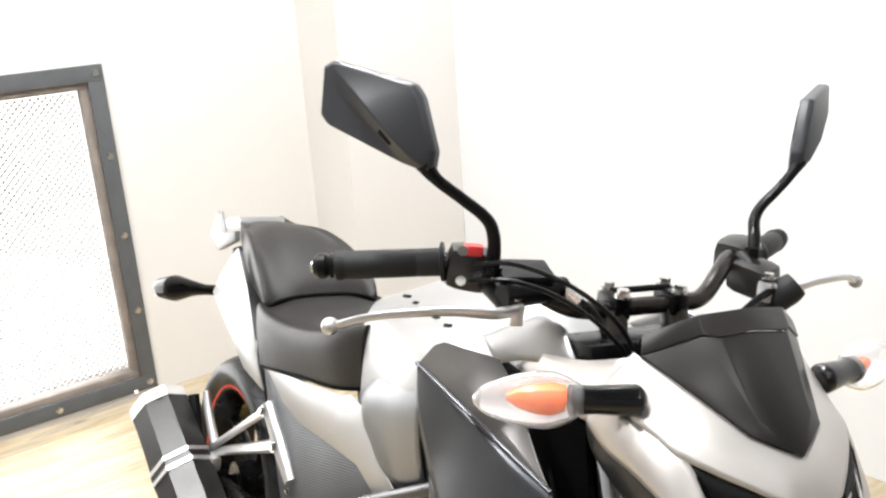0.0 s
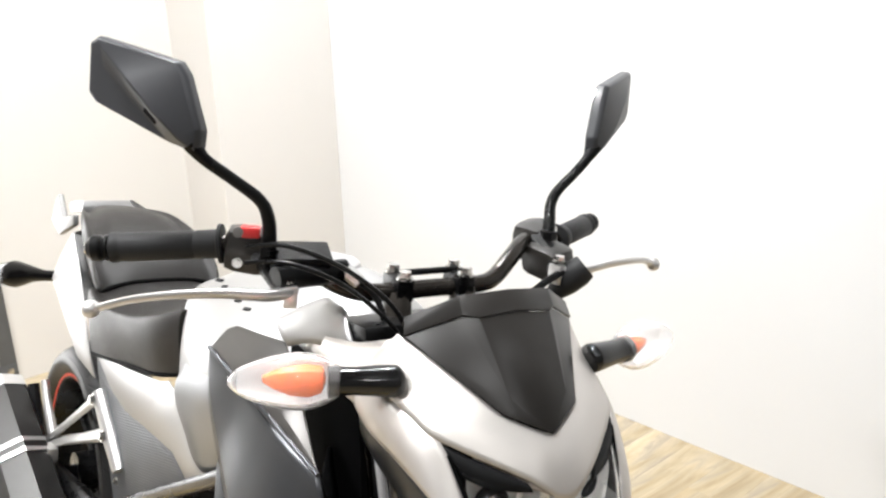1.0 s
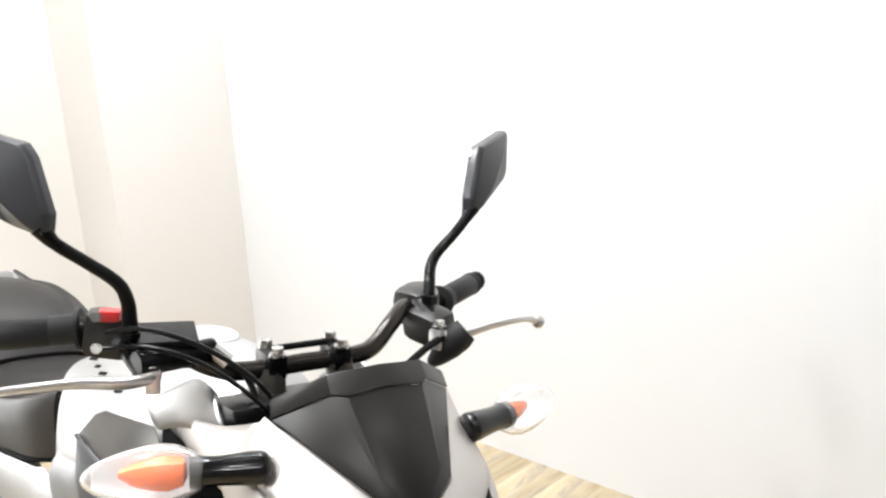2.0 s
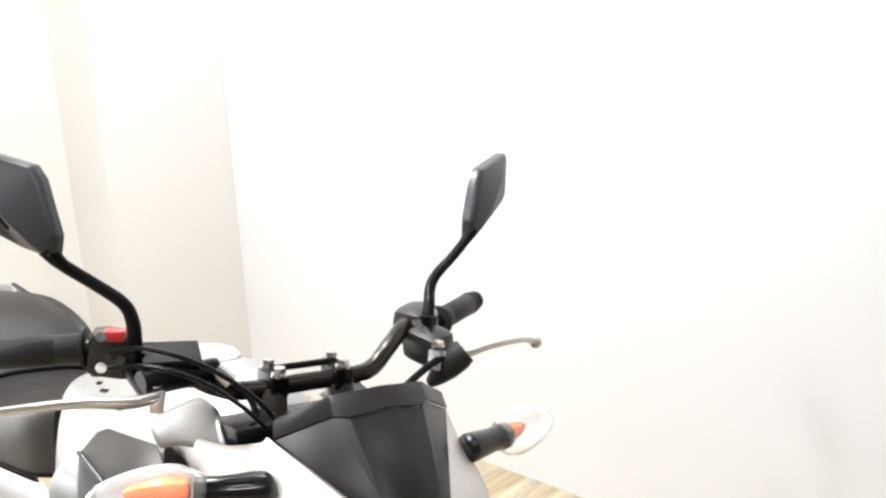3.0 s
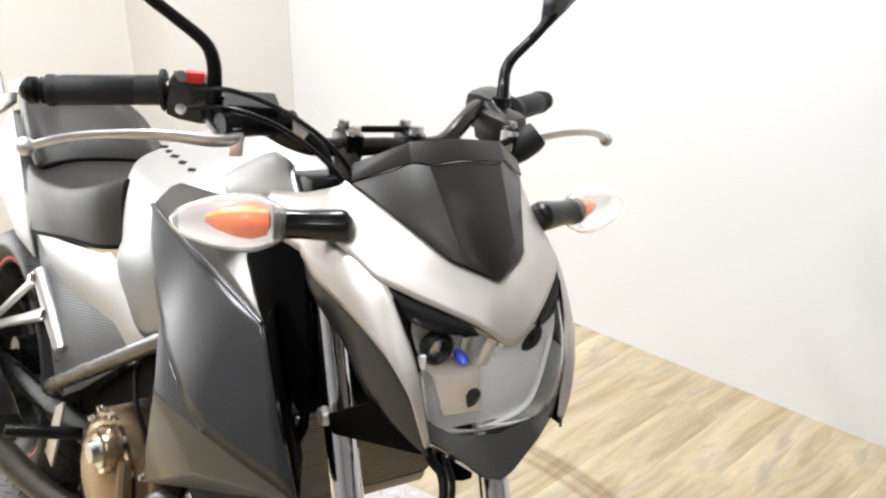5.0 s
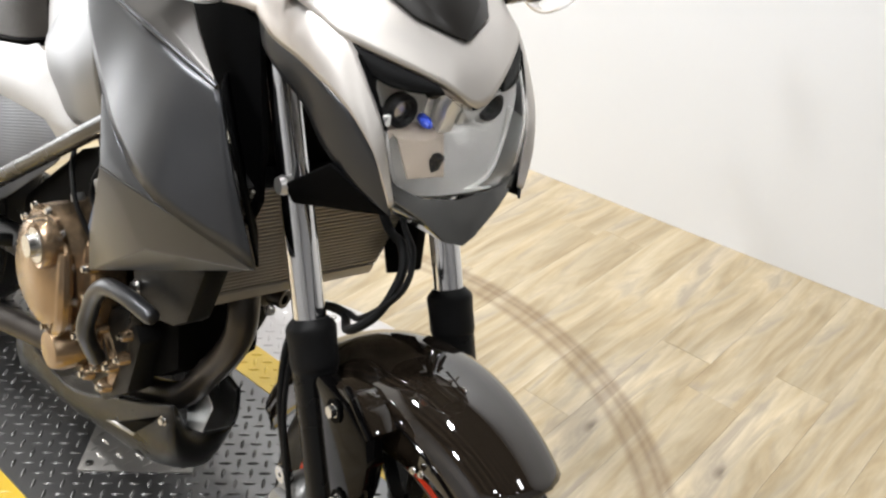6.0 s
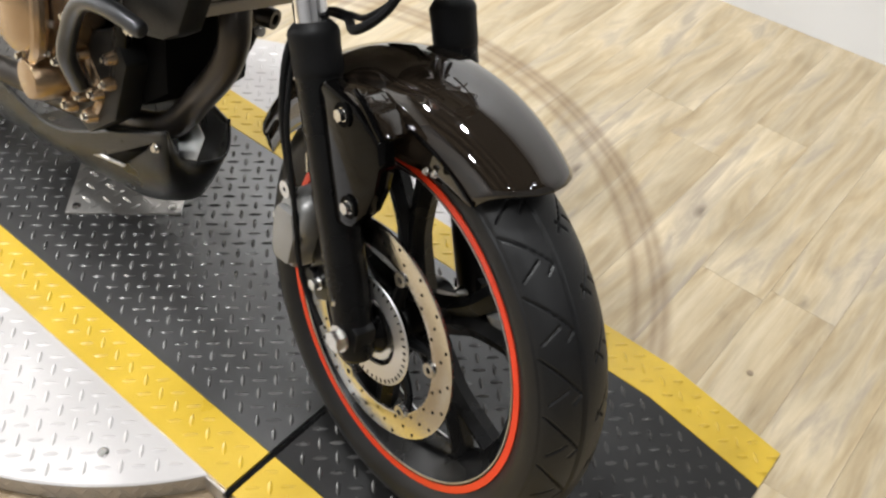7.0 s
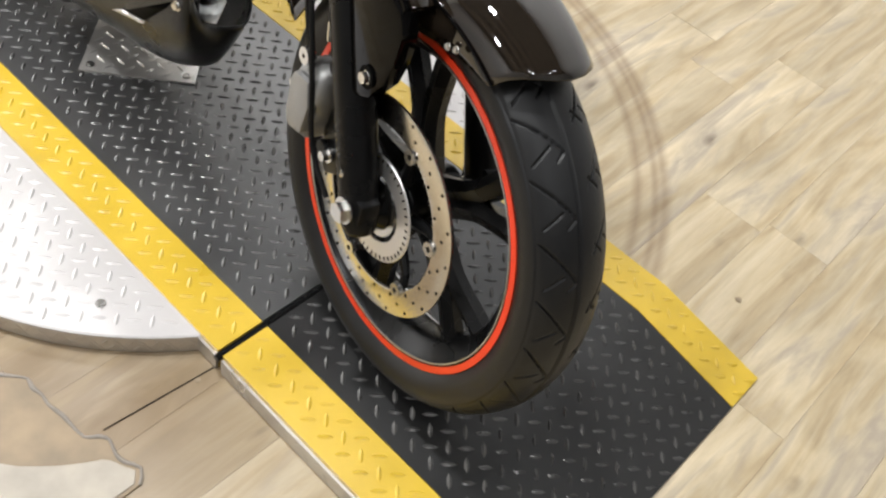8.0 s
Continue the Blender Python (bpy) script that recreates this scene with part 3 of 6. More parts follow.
# ---- motorcycle ----
bike = thing("motorcycle", (-0.69, 0.06, PT), "silver and gunmetal naked motorcycle leaning on its side stand", "motorcycle")
SA = radians(25.5)
US = Vector((-math.sin(SA), 0, math.cos(SA)))      # up along the fork


def F(name, bm, mt, parent=None, label="", **kw):
    return part(name, bm, mt, parent or bike, label, FR, **kw)


def Bp(name, bm, mt, parent=None, label="", **kw):
    return part(name, bm, mt, parent or bike, label, BD, **kw)


def tyre(r, half, rim_r, seg=1200, n=110, count=26):
    """A tyre with a centre groove, slanting cuts on both sides and a line at each shoulder."""
    prof = []
    for i in range(n + 1):
        s = -1 + 2 * i / n
        a = abs(s)
        if a < 0.72:
            y = half * 0.93 * math.sin(a / 0.72 * 1.18) / math.sin(1.18)
            rr = r - (r * 0.148) * (1 - math.cos(a / 0.72 * 1.18))
        else:
            u = (a - 0.72) / 0.28
            y = half * (0.93 + 0.07 * math.sin(u * math.pi) - 0.19 * u * u)
            r0 = r - (r * 0.148) * (1 - math.cos(1.18))
            rr = r0 + (rim_r - r0) * u
        prof.append((rr, math.copysign(y, s) if a > 1e-6 else 0.0, s))

    def cut(dist, depth, w):
        return depth * max(0.0, 1 - (abs(dist) / w) ** 3) if abs(dist) < w else 0.0

    pitch = 2 * math.pi * r / count
    rows = []
    for j in range(seg):
        a = 2 * math.pi * j / seg
        row = []
        for rr, y, s in prof:
            b, o = abs(s), (0.5 if s > 0 else 0.0)
            k = a / (2 * math.pi) * count + o
            deep = 0.0
            if b < 0.70:
                if 0.08 < b < 0.64:
                    ph = (k - 2.0 * b + 0.8 * b * b) % 1.0 - 0.5
                    deep = max(deep, cut(ph * pitch, 0.0036, 0.0016))
                if 0.30 < b < 0.58:
                    ph = (k + 0.35 + 0.85 * b) % 1.0 - 0.5
                    deep = max(deep, cut(ph * pitch, 0.0030, 0.0014))
                if 0.10 < b < 0.26:
                    ph = (k + 0.55 + 1.2 * b) % 1.0 - 0.5
                    deep = max(deep, cut(ph * pitch, 0.0034, 0.0015))
                deep = max(deep, cut(y + 0.010, 0.0045, 0.0028), cut((b - 0.675) * half, 0.0012, 0.0014))
            q = rr - deep
            row.append((q * math.cos(a), y, q * math.sin(a)))
        rows.append(row)
    return grid(rows, wrap_v=True)


# front wheel
front_wheel = F("front_wheel", lathe([(0.021, -0.042), (0.033, -0.042), (0.036, -0.036), (0.034, 0.0), (0.036, 0.036), (0.033, 0.042), (0.021, 0.042)], 48), SATIN, label="front wheel with black cast spokes")
F("tyre", tyre(0.293, 0.056, 0.229), RUBBER, front_wheel, "black road tyre with slanting tread grooves", sharp=70)
F("rim", lathe([(0.231, -0.0365), (0.231, -0.040), (0.227, -0.042), (0.217, -0.041), (0.212, -0.033), (0.196, -0.022), (0.190, -0.008), (0.190, 0.008), (0.196, 0.022), (0.212, 0.033), (0.217, 0.041), (0.227, 0.042), (0.231, 0.040), (0.231, 0.0365), (0.214, 0.02), (0.214, -0.02)], 160), SATIN, front_wheel, "black cast rim")
for sy in (-1, 1):
    F("rim_tape", lathe([(0.2285, sy * 0.0415), (0.2285, sy * 0.0432), (0.2195, sy * 0.0428), (0.2195, sy * 0.041)], 160), REDTAPE, front_wheel, "red tape ring")
    F("rim_line", lathe([(0.2165, sy * 0.0402), (0.2165, sy * 0.0422), (0.2150, sy * 0.0420), (0.2150, sy * 0.0402)], 160), ALLOY, front_wheel, "thin bright machined line")
for k in range(5):
    a = 2 * math.pi * k / 5 + radians(38)
    for s in (-1, 1):
        b = a + s * radians(10.5)
        p0 = Vector((0.034 * math.cos(a + s * 0.35), 0, 0.034 * math.sin(a + s * 0.35)))
        p1 = Vector((0.115 * math.cos(a + s * 0.10), 0, 0.115 * math.sin(a + s * 0.10)))
        p2 = Vector((0.193 * math.cos(b), 0, 0.193 * math.sin(b)))
        F("spoke", tube([p0, p1, p2], [0.019, 0.0145, 0.0160], seg=6, per=5, squash=1.25), SATIN, front_wheel, sharp=40)


brake_disc = F("brake_disc", lathe([(0.111, -0.0645), (0.1115, -0.0678), (0.1125, -0.0684), (0.1450, -0.0684), (0.1462, -0.0678), (0.1465, -0.0645)], 160), DISCM, front_wheel, "drilled straw-coloured steel brake disc", sharp=30)
# no holes are cut: dark discs carry the shade of drilled ones
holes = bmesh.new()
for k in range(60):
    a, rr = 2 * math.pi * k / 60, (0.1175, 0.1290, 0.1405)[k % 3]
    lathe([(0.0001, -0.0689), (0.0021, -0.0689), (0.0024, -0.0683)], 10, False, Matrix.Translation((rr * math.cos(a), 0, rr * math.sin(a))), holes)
tagged(F("hole_shade_discs", holes, COWLBK, brake_disc, "dark discs for the shade of the drilled holes"), kind="stuff")
for k in range(6):
    a = 2 * math.pi * k / 6 + radians(15)
    d = Vector((math.cos(a), 0, math.sin(a)))
    arm = tube([d * 0.05 + Vector((0, -0.050, 0)), d * 0.09 + Vector((0, -0.054, 0)) + Vector((-d.z, 0, d.x)) * 0.006, d * 0.110 + Vector((0, -0.062, 0))], [0.010, 0.006, 0.007], seg=8, per=4)
    F("disc_carrier", arm, SATIN, brake_disc)
    F("disc_bobbin", lathe([(0.004, 0.0), (0.004, -0.007), (0.0095, -0.007), (0.0105, 0.0)], 16, True, Matrix.Translation(d * 0.109 + Vector((0, -0.065, 0)))), STEEL, brake_disc)
abs_ring = F("sensor_ring", lathe([(0.047, -0.071), (0.072, -0.071), (0.0735, -0.0725), (0.072, -0.074), (0.047, -0.074)], 72), ALLOY, front_wheel, "slotted bright sensor ring")
bm = None
for k in range(44):
    a = 2 * math.pi * k / 44
    bm = box(0.005, 0.0012, 0.0020, Matrix.Rotation(-a, 4, "Y") @ pose(0.0675, -0.0743, 0), 0, bm)
F("ring_slots", bm, GLOSSY, abs_ring)
F("hub_ring", lathe([(0.031, -0.060), (0.040, -0.060), (0.040, -0.072), (0.031, -0.072)], 48), STEEL, front_wheel, "bright ring on the hub")
F("wheel_spacer", lathe([(0.010, -0.042), (0.030, -0.042), (0.030, -0.075), (0.022, -0.084), (0.010, -0.084)], 32), GLOSSY, front_wheel)

# fork
for s in (-1, 1):
    y = 0.098 * s
    at = lambda l, dx=0.0, dy=0.0: US * l + Vector((dx, y + dy, 0))
    leg = F("fork_leg", tube([at(-0.028), at(-0.012), at(0.04), at(0.12), at(0.25), at(0.345)], [0.018, 0.024, 0.0255, 0.0255, 0.0262, 0.027], seg=28, per=3), SATIN, label="satin black lower fork leg")
    F("dust_cap", tube([at(0.316), at(0.322), at(0.345), at(0.362), at(0.367), at(0.374)], [0.0265, 0.0280, 0.0280, 0.0290, 0.0270, 0.0205], seg=28, per=2), MATTE, leg)
    F("stanchion", tube([at(0.365), at(0.55), at(0.762)], 0.0188, seg=32, per=2), CHROME, leg, "polished chrome fork tube")
    F("axle_clamp", prism([(-0.024, -0.024), (0.014, -0.030), (0.024, -0.012), (0.022, 0.028), (-0.022, 0.034), (-0.028, 0.006)], y - 0.016, y + 0.014, 0.006), SATIN, leg)
    F("axle_nut", bolt((0.0, y + s * 0.022, 0.008), (0, s, 0), 0.013, 0.010), STEEL, leg)
    bm = bolt((-0.020, y + s * 0.018, 0.05), (-0.3, s, 0), 0.006, 0.006)
    F("pinch_bolt", bm, STEEL, leg)
    # glossy bracket that carries the mudguard
    if s > 0:
        continue
    br = F("mudguard_bracket", prism([(-0.122, 0.280), (-0.106, 0.300), (-0.049, 0.301), (-0.005, 0.288), (0.007, 0.261), (0.006, 0.224), (-0.002, 0.192), (-0.022, 0.160), (-0.047, 0.145), (-0.062, 0.150)], -0.090, -0.114, 0.007), GLOSSY, leg, "gloss black mudguard bracket")
    for bx, bz in ((-0.062, 0.284), (-0.029, 0.185)):
        # raised dark ring painted for the shade of the bolt's recess
        F("recess_shade_ring", lathe([(0.008, 0.0), (0.0125, 0.0), (0.0135, -0.003), (0.008, -0.003)], 20, True, Matrix.Translation((bx, -0.114, bz))), COWLBK, br)
        F("bracket_bolt", bolt((bx, -0.114, bz), (0, -1, 0), 0.0072, 0.007), STEEL, br)
F("axle", rod((0, -0.128, 0), (0, 0.128, 0), 0.0095, 16), STEEL, label="steel front axle")
for l, nm in ((0.715, "lower_yoke"), (0.775, "upper_yoke")):
    c = US * l
    F(nm, prism([(c.x - 0.045, c.z - 0.018), (c.x + 0.03, c.z - 0.006), (c.x + 0.022, c.z + 0.018), (c.x - 0.052, c.z + 0.006)], -0.114, 0.114, 0.006), SATIN)
F("reflector_mount", lathe([(0.001, -0.006), (0.009, -0.006), (0.011, 0.0), (0.009, 0.006), (0.001, 0.006)], 24, True, Matrix.Translation((-0.199, -0.128, 0.487))), ALLOY, label="pale round mount on the fork tube")

# mudguard: arched shell with long side skirts near the fork
GUARD = [(0.0, 0.0), (0.30, 0.002), (0.58, 0.007), (0.78, 0.015), (0.91, 0.025), (0.98, 0.035), (1.0, 0.042)]   # across: share of the half width, drop


def guard_row(k):
    r = 0.337 - 0.013 * (1 - k) ** 4
    w = 0.076 - 0.012 * (1 - k) ** 3
    skirt = 0.007 + 0.036 * min(1.0, k / 0.28) - 0.016 * max(0.0, (k - 0.5) / 0.5)
    side = [(u * w, r - d, 5.0 * u ** 2 * (1 - k) ** 3) for u, d in GUARD]
    side += [(w * 1.0 - 0.0012, r - 0.045, 5.2 * (1 - k) ** 3), (w + 0.001, r - 0.043 - skirt * 0.55, 5.8 * (1 - k) ** 3), (w + 0.001, r - 0.043 - skirt, 6.5 * (1 - k) ** 3)]
    pts = [(-y, q, a) for y, q, a in side[:0:-1]] + side
    return [(q * math.cos(radians(64 + 93 * k + a)), y, q * math.sin(radians(64 + 93 * k + a))) for y, q, a in pts]


mudguard = F("mudguard", skin([guard_row(i / 20) for i in range(21)], 1, 2), CARBON, label="gloss carbon weave front mudguard", thick=0.0025, sharp=30)
for s in (-1, 1):
    edge = [guard_row(i / 20) for i in range(0, 16)]
    col = 3 if s < 0 else len(edge[0]) - 4
    F("mudguard_bead", tube([(x, y + s * 0.0008, z) for x, y, z in (row[col] for row in edge)], 0.0021, seg=8, per=2), GLOSSY, mudguard, "rolled glossy edge")
    if s < 0:
        F("mudguard_lug", prism([(-0.106, 0.284), (-0.096, 0.297), (-0.058, 0.309), (-0.034, 0.303), (-0.001, 0.290), (-0.006, 0.280), (-0.030, 0.277), (-0.074, 0.274)], -0.070, -0.108, 0.008), CARBON, mudguard, "glossy carbon lug between mudguard and fork")
        F("lug_rib", tube([(-0.100, -0.106, 0.288), (-0.074, -0.109, 0.279), (-0.040, -0.110, 0.277), (-0.004, -0.108, 0.283)], 0.0042, seg=10, per=4), GLOSSY, mudguard)
        F("lug_rib", tube([(-0.062, -0.104, 0.309), (-0.040, -0.107, 0.306), (-0.020, -0.109, 0.298), (-0.003, -0.108, 0.287)], 0.0046, seg=10, per=4), GLOSSY, mudguard)
        for bx, by, bz in ((-0.046, 0.108, 0.292), (0.050, 0.0765, 0.272), (0.037, 0.0765, 0.267)):
            F("rivet", bolt((bx, -by, bz), (0, -1, 0.25), 0.0030, 0.003), STEEL, mudguard)

# brake caliper, bracket and hose
rows = []
for z, cx, w, y0, y1 in ((0.124, -0.135, 0.014, -0.098, -0.074), (0.119, -0.136, 0.026, -0.112, -0.060), (0.104, -0.137, 0.033, -0.119, -0.048), (0.084, -0.136, 0.034, -0.121, -0.044), (0.066, -0.136, 0.030, -0.113, -0.046), (0.050, -0.138, 0.030, -0.121, -0.044), (0.032, -0.141, 0.025, -0.119, -0.048), (0.016, -0.142, 0.019, -0.112, -0.056), (0.008, -0.142, 0.010, -0.098, -0.068)):
    row = []
    for j in range(20):
        q = 2 * math.pi * j / 20
        sx, sy = math.cos(q), math.sin(q)
        row.append((cx + 0.004 + 0.82 * w * math.copysign(abs(sx) ** 0.38, sx), (y0 + y1) / 2 + (y1 - y0) / 2 * math.copysign(abs(sy) ** 0.38, sy), z))
    rows.append(row)
cal = F("brake_caliper", skin(rows, 1, 3, wrap_u=True, caps=True), CASTM, label="rounded grey cast two-piston brake caliper", sharp=50)
F("caliper_bracket", prism([(-0.120, 0.125), (-0.090, 0.150), (-0.060, 0.115), (-0.030, 0.075), (-0.045, 0.01), (-0.095, -0.022), (-0.112, 0.0)], -0.092, -0.078, 0.004), SATIN, cal, "black caliper bracket")
for bx, bz in ((-0.098, 0.128), (-0.090, 0.012)):
    F("caliper_bolt", bolt((bx, -0.092, bz), (0, -1, 0), 0.0075, 0.010), STEEL, cal)
    F("slide_boot", rod((bx - 0.012, -0.100, bz + 0.004), (bx - 0.012, -0.062, bz + 0.004), 0.010, 14), GRIPM, cal, "rubber boot of the slide pin")
F("caliper_cheek", prism([(-0.150, 0.106), (-0.118, 0.112), (-0.108, 0.080), (-0.114, 0.034), (-0.146, 0.026), (-0.156, 0.048), (-0.146, 0.066), (-0.157, 0.088)], -0.128, -0.112, 0.005), CASTM, cal, "flat outer cheek of the caliper")
F("pad_pin", rod((-0.156, -0.124, 0.082), (-0.156, -0.110, 0.082), 0.0055, 10), STEEL, cal)
F("bleed_nipple", rod((-0.150, -0.085, 0.142), (-0.156, -0.085, 0.166), 0.0045, 10), STEEL, cal)
F("hose_banjo", lathe([(0.003, -0.006), (0.011, -0.006), (0.012, 0.0), (0.011, 0.006), (0.003, 0.006)], 18, True, pose(-0.142, -0.118, 0.132)), STEEL, cal)
F("brake_hose", tube([(-0.140, -0.110, 0.118), (-0.154, -0.114, 0.160), (-0.176, -0.114, 0.22), (-0.199, -0.098, 0.285), (-0.196, -0.070, 0.325), (-0.150, -0.062, 0.343), (-0.098, -0.088, 0.358), (-0.074, -0.070, 0.390), (-0.078, -0.046, 0.430), (-0.104, -0.032, 0.450), (-0.140, -0.030, 0.458), (-0.20, -0.04, 0.54), (-0.26, -0.04, 0.62)], 0.0054, seg=10, per=7), MATTE, label="black rubber brake hose")
F("speed_sensor_wire", tube([(-0.05, -0.112, -0.02), (-0.095, -0.118, 0.03), (-0.12, -0.122, 0.12), (-0.160, -0.118, 0.22), (-0.190, -0.092, 0.30), (-0.180, -0.066, 0.335), (-0.138, -0.066, 0.352), (-0.090, -0.078, 0.376), (-0.062, -0.054, 0.420), (-0.080, -0.034, 0.452), (-0.128, -0.020, 0.472), (-0.20, 0.0, 0.56)], 0.0036, seg=8, per=7), MATTE, label="thin black sensor wire")

# handlebar
BAR = [(-0.375, 0.0, 0.735), (-0.375, 0.075, 0.735), (-0.385, 0.11, 0.741), (-0.408, 0.15, 0.762), (-0.428, 0.19, 0.779), (-0.452, 0.235, 0.782), (-0.484, 0.30, 0.774), (-0.517, 0.362, 0.765)]
BAR_L = [(-0.375, 0.0, 0.735), (-0.375, 0.066, 0.735), (-0.381, 0.097, 0.740), (-0.402, 0.135, 0.760), (-0.430, 0.174, 0.773), (-0.460, 0.220, 0.768), (-0.488, 0.270, 0.753), (-0.5565, 0.380, 0.7535)]
full = [(x, -y, z) for x, y, z in BAR[:0:-1]] + BAR_L
handlebar = F("handlebar", tube(full, 0.0112, seg=18, per=6), BARM, label="black tubular handlebar")
for s in (-1, 1):
    F("bar_clamp", box(0.044, 0.024, 0.030, pose(-0.377, s * 0.042, 0.739), 0.006), SATIN, handlebar)
    for dx in (-0.016, 0.016):
        F("clamp_bolt", bolt((-0.377 + dx, s * 0.042, 0.753), (0, 0, 1), 0.0075, 0.008), STEEL, handlebar)
    F("bar_riser", tube([(-0.372, s * 0.044, 0.734), (-0.362, s * 0.048, 0.690), (-0.350, s * 0.052, 0.640)], [0.0165, 0.0185, 0.026], seg=16, per=3), RISERM, handlebar, "tapered dark riser")
F("bar_brace", rod((-0.384, -0.042, 0.754), (-0.384, 0.042, 0.754), 0.0042, 12), SATIN, handlebar)


def along_bar(a, b):
    """A pose on an end of the bar, seen on the right-hand side: y along it, outwards negative."""
    a, b = Vector(a), Vector(b)
    d = (a - b).normalized()
    z = (Vector((0, 0, 1)) - d * d.z).normalized()
    return Matrix.Translation(a) @ Matrix((d.cross(z), d, z)).transposed().to_4x4()


for s in (-1, 1):
    mir = (lambda b: flip(b)) if s > 0 else (lambda b: b)
    m0 = along_bar((-0.452, -0.235, 0.782), (-0.517, -0.362, 0.765)) if s < 0 else along_bar((-0.484, -0.264, 0.753), (-0.5565, -0.380, 0.7535))
    prof = [(0.0115, 0.0), (0.023, 0.0), (0.0235, -0.004), (0.017, -0.006)]
    prof += [(0.0168, -0.030), (0.0160, -0.032), (0.0168, -0.034), (0.0170, -0.112), (0.0164, -0.114), (0.0164, -0.119)]
    prof += [(0.0178, -0.121), (0.0178, -0.128), (0.0115, -0.130)]
    grip = F("hand_grip", mir(lathe(prof, 28, True, m0)), GRIPM, handlebar, "smooth black rubber hand grip")
    F("bar_end", mir(lathe([(0.0005, -0.131), (0.0145, -0.131), (0.0155, -0.134), (0.0125, -0.1375), (0.0155, -0.141), (0.0155, -0.149), (0.011, -0.155), (0.0005, -0.156)], 24, True, m0)), SATIN, handlebar)
    F("bar_end_screw", mir(lathe([(0.0005, -0.156), (0.0075, -0.156), (0.0065, -0.159), (0.0005, -0.1595)], 16, True, m0)), STEEL, handlebar)
    # switch housing and lever perch
    sw = F("switch_housing", mir(box(0.048, 0.058, 0.054, Matrix.Translation((-0.440, -0.208, 0.777) if s < 0 else (-0.444, -0.200, 0.768)) @ pose(0, 0, 0, -8, 0, -22), 0.017)), VISORM, handlebar, "satin black switch housing")
    for dz in (0.018, -0.018):
        F("housing_screw", mir(bolt((-0.420, -0.228, 0.786 + dz) if s < 0 else (-0.424, -0.214, 0.770 + dz), (1, -0.4, 0.1), 0.0045, 0.003)), STEEL, sw)
    if s < 0:
        F("stop_switch", box(0.016, 0.022, 0.013, pose(-0.424, -0.212, 0.803, 0, 0, -24), 0.003), REDSW, sw, "red engine stop switch")
        F("start_button", lathe([(0.0005, 0), (0.007, 0), (0.006, 0.006), (0.0005, 0.006)], 14, True, pose(-0.418, -0.206, 0.774, 0, 0, -110)), GREYP, sw)
        res = F("fluid_reservoir", box(0.052, 0.060, 0.028, pose(-0.402, -0.157, 0.764, 0, 6, -14), 0.004), GLOSSY, handlebar, "black brake fluid reservoir")
        F("reservoir_lid", box(0.056, 0.064, 0.008, pose(-0.400, -0.157, 0.7815, 0, 6, -14), 0.003), MATTE, res, "dark grey screwed lid")
        F("master_cylinder", rod((-0.37, -0.20, 0.762), (-0.385, -0.11, 0.762), 0.014, 14), SATIN, handlebar)
    else:
        F("turn_switch", box(0.018, 0.018, 0.012, pose(-0.458, 0.198, 0.770, 0, 0, 20), 0.003), MATTE, sw)
        F("rubber_boot", tube([(-0.348, 0.216, 0.757), (-0.352, 0.208, 0.748), (-0.362, 0.200, 0.733), (-0.374, 0.194, 0.716), (-0.384, 0.190, 0.704)], [0.017, 0.020, 0.019, 0.013, 0.007], seg=18, per=4), GRIPM, handlebar, "black rubber lever boot")
        F("perch_block", box(0.058, 0.052, 0.046, pose(-0.402, 0.194, 0.752, 8, 6, 18), 0.016), VISORM, handlebar)
    F("lever_perch", mir(tube([(-0.428, -0.192, 0.772), (-0.395, -0.190, 0.760), (-0.366, -0.188, 0.749)], [0.018, 0.015, 0.012], seg=14, per=4)), SATIN, handlebar)
    lev = [(-0.364, -0.180, 0.748), (-0.352, -0.215, 0.750), (-0.356, -0.260, 0.755), (-0.366, -0.310, 0.754), (-0.384, -0.352, 0.746), (-0.402, -0.383, 0.733)]
    F("lever", mir(tube(lev, [0.010, 0.0085, 0.0072, 0.0062, 0.0056, 0.0056], seg=12, per=6, squash=0.72)), ALLOY, handlebar, "bright alloy lever with a ball end")
    F("lever_clevis", mir(box(0.020, 0.016, 0.026, pose(-0.364, -0.184, 0.744, 0, 0, -14), 0.003)), ALLOY, handlebar, "alloy lever root")
    ball = bmesh.new()
    bmesh.ops.create_uvsphere(ball, u_segments=18, v_segments=12, radius=0.0098, matrix=Matrix.Translation((-0.404, -0.388, 0.732)))
    F("lever_ball", mir(ball), ALLOY, handlebar)
    F("lever_pivot", mir(bolt((-0.366, -0.186, 0.760), (0, 0, 1), 0.007, 0.006)), STEEL, handlebar)
    # mirror
    if s < 0:
        stem = [(-0.404, -0.196, 0.770), (-0.402, -0.197, 0.800), (-0.400, -0.200, 0.824), (-0.402, -0.210, 0.845), (-0.410, -0.240, 0.868), (-0.416, -0.268, 0.888), (-0.421, -0.282, 0.905)]
        swing = Matrix()
    else:
        # the other mirror is turned further in and its stem leans back
        stem = [(-0.409, 0.196, 0.772), (-0.420, 0.203, 0.800), (-0.436, 0.214, 0.820), (-0.438, 0.224, 0.838), (-0.435, 0.246, 0.862), (-0.433, 0.263, 0.883), (-0.436, 0.276, 0.899)]
        c = Matrix.Translation((-0.421, 0.282, 0.905))
        swing = Matrix.Translation((-0.0155, -0.0055, -0.007)) @ c @ Matrix.Rotation(radians(-16.7), 4, "Z") @ c.inverted()

    def swung(bm):
        bm = mir(bm)
        bm.transform(swing)
        return bm

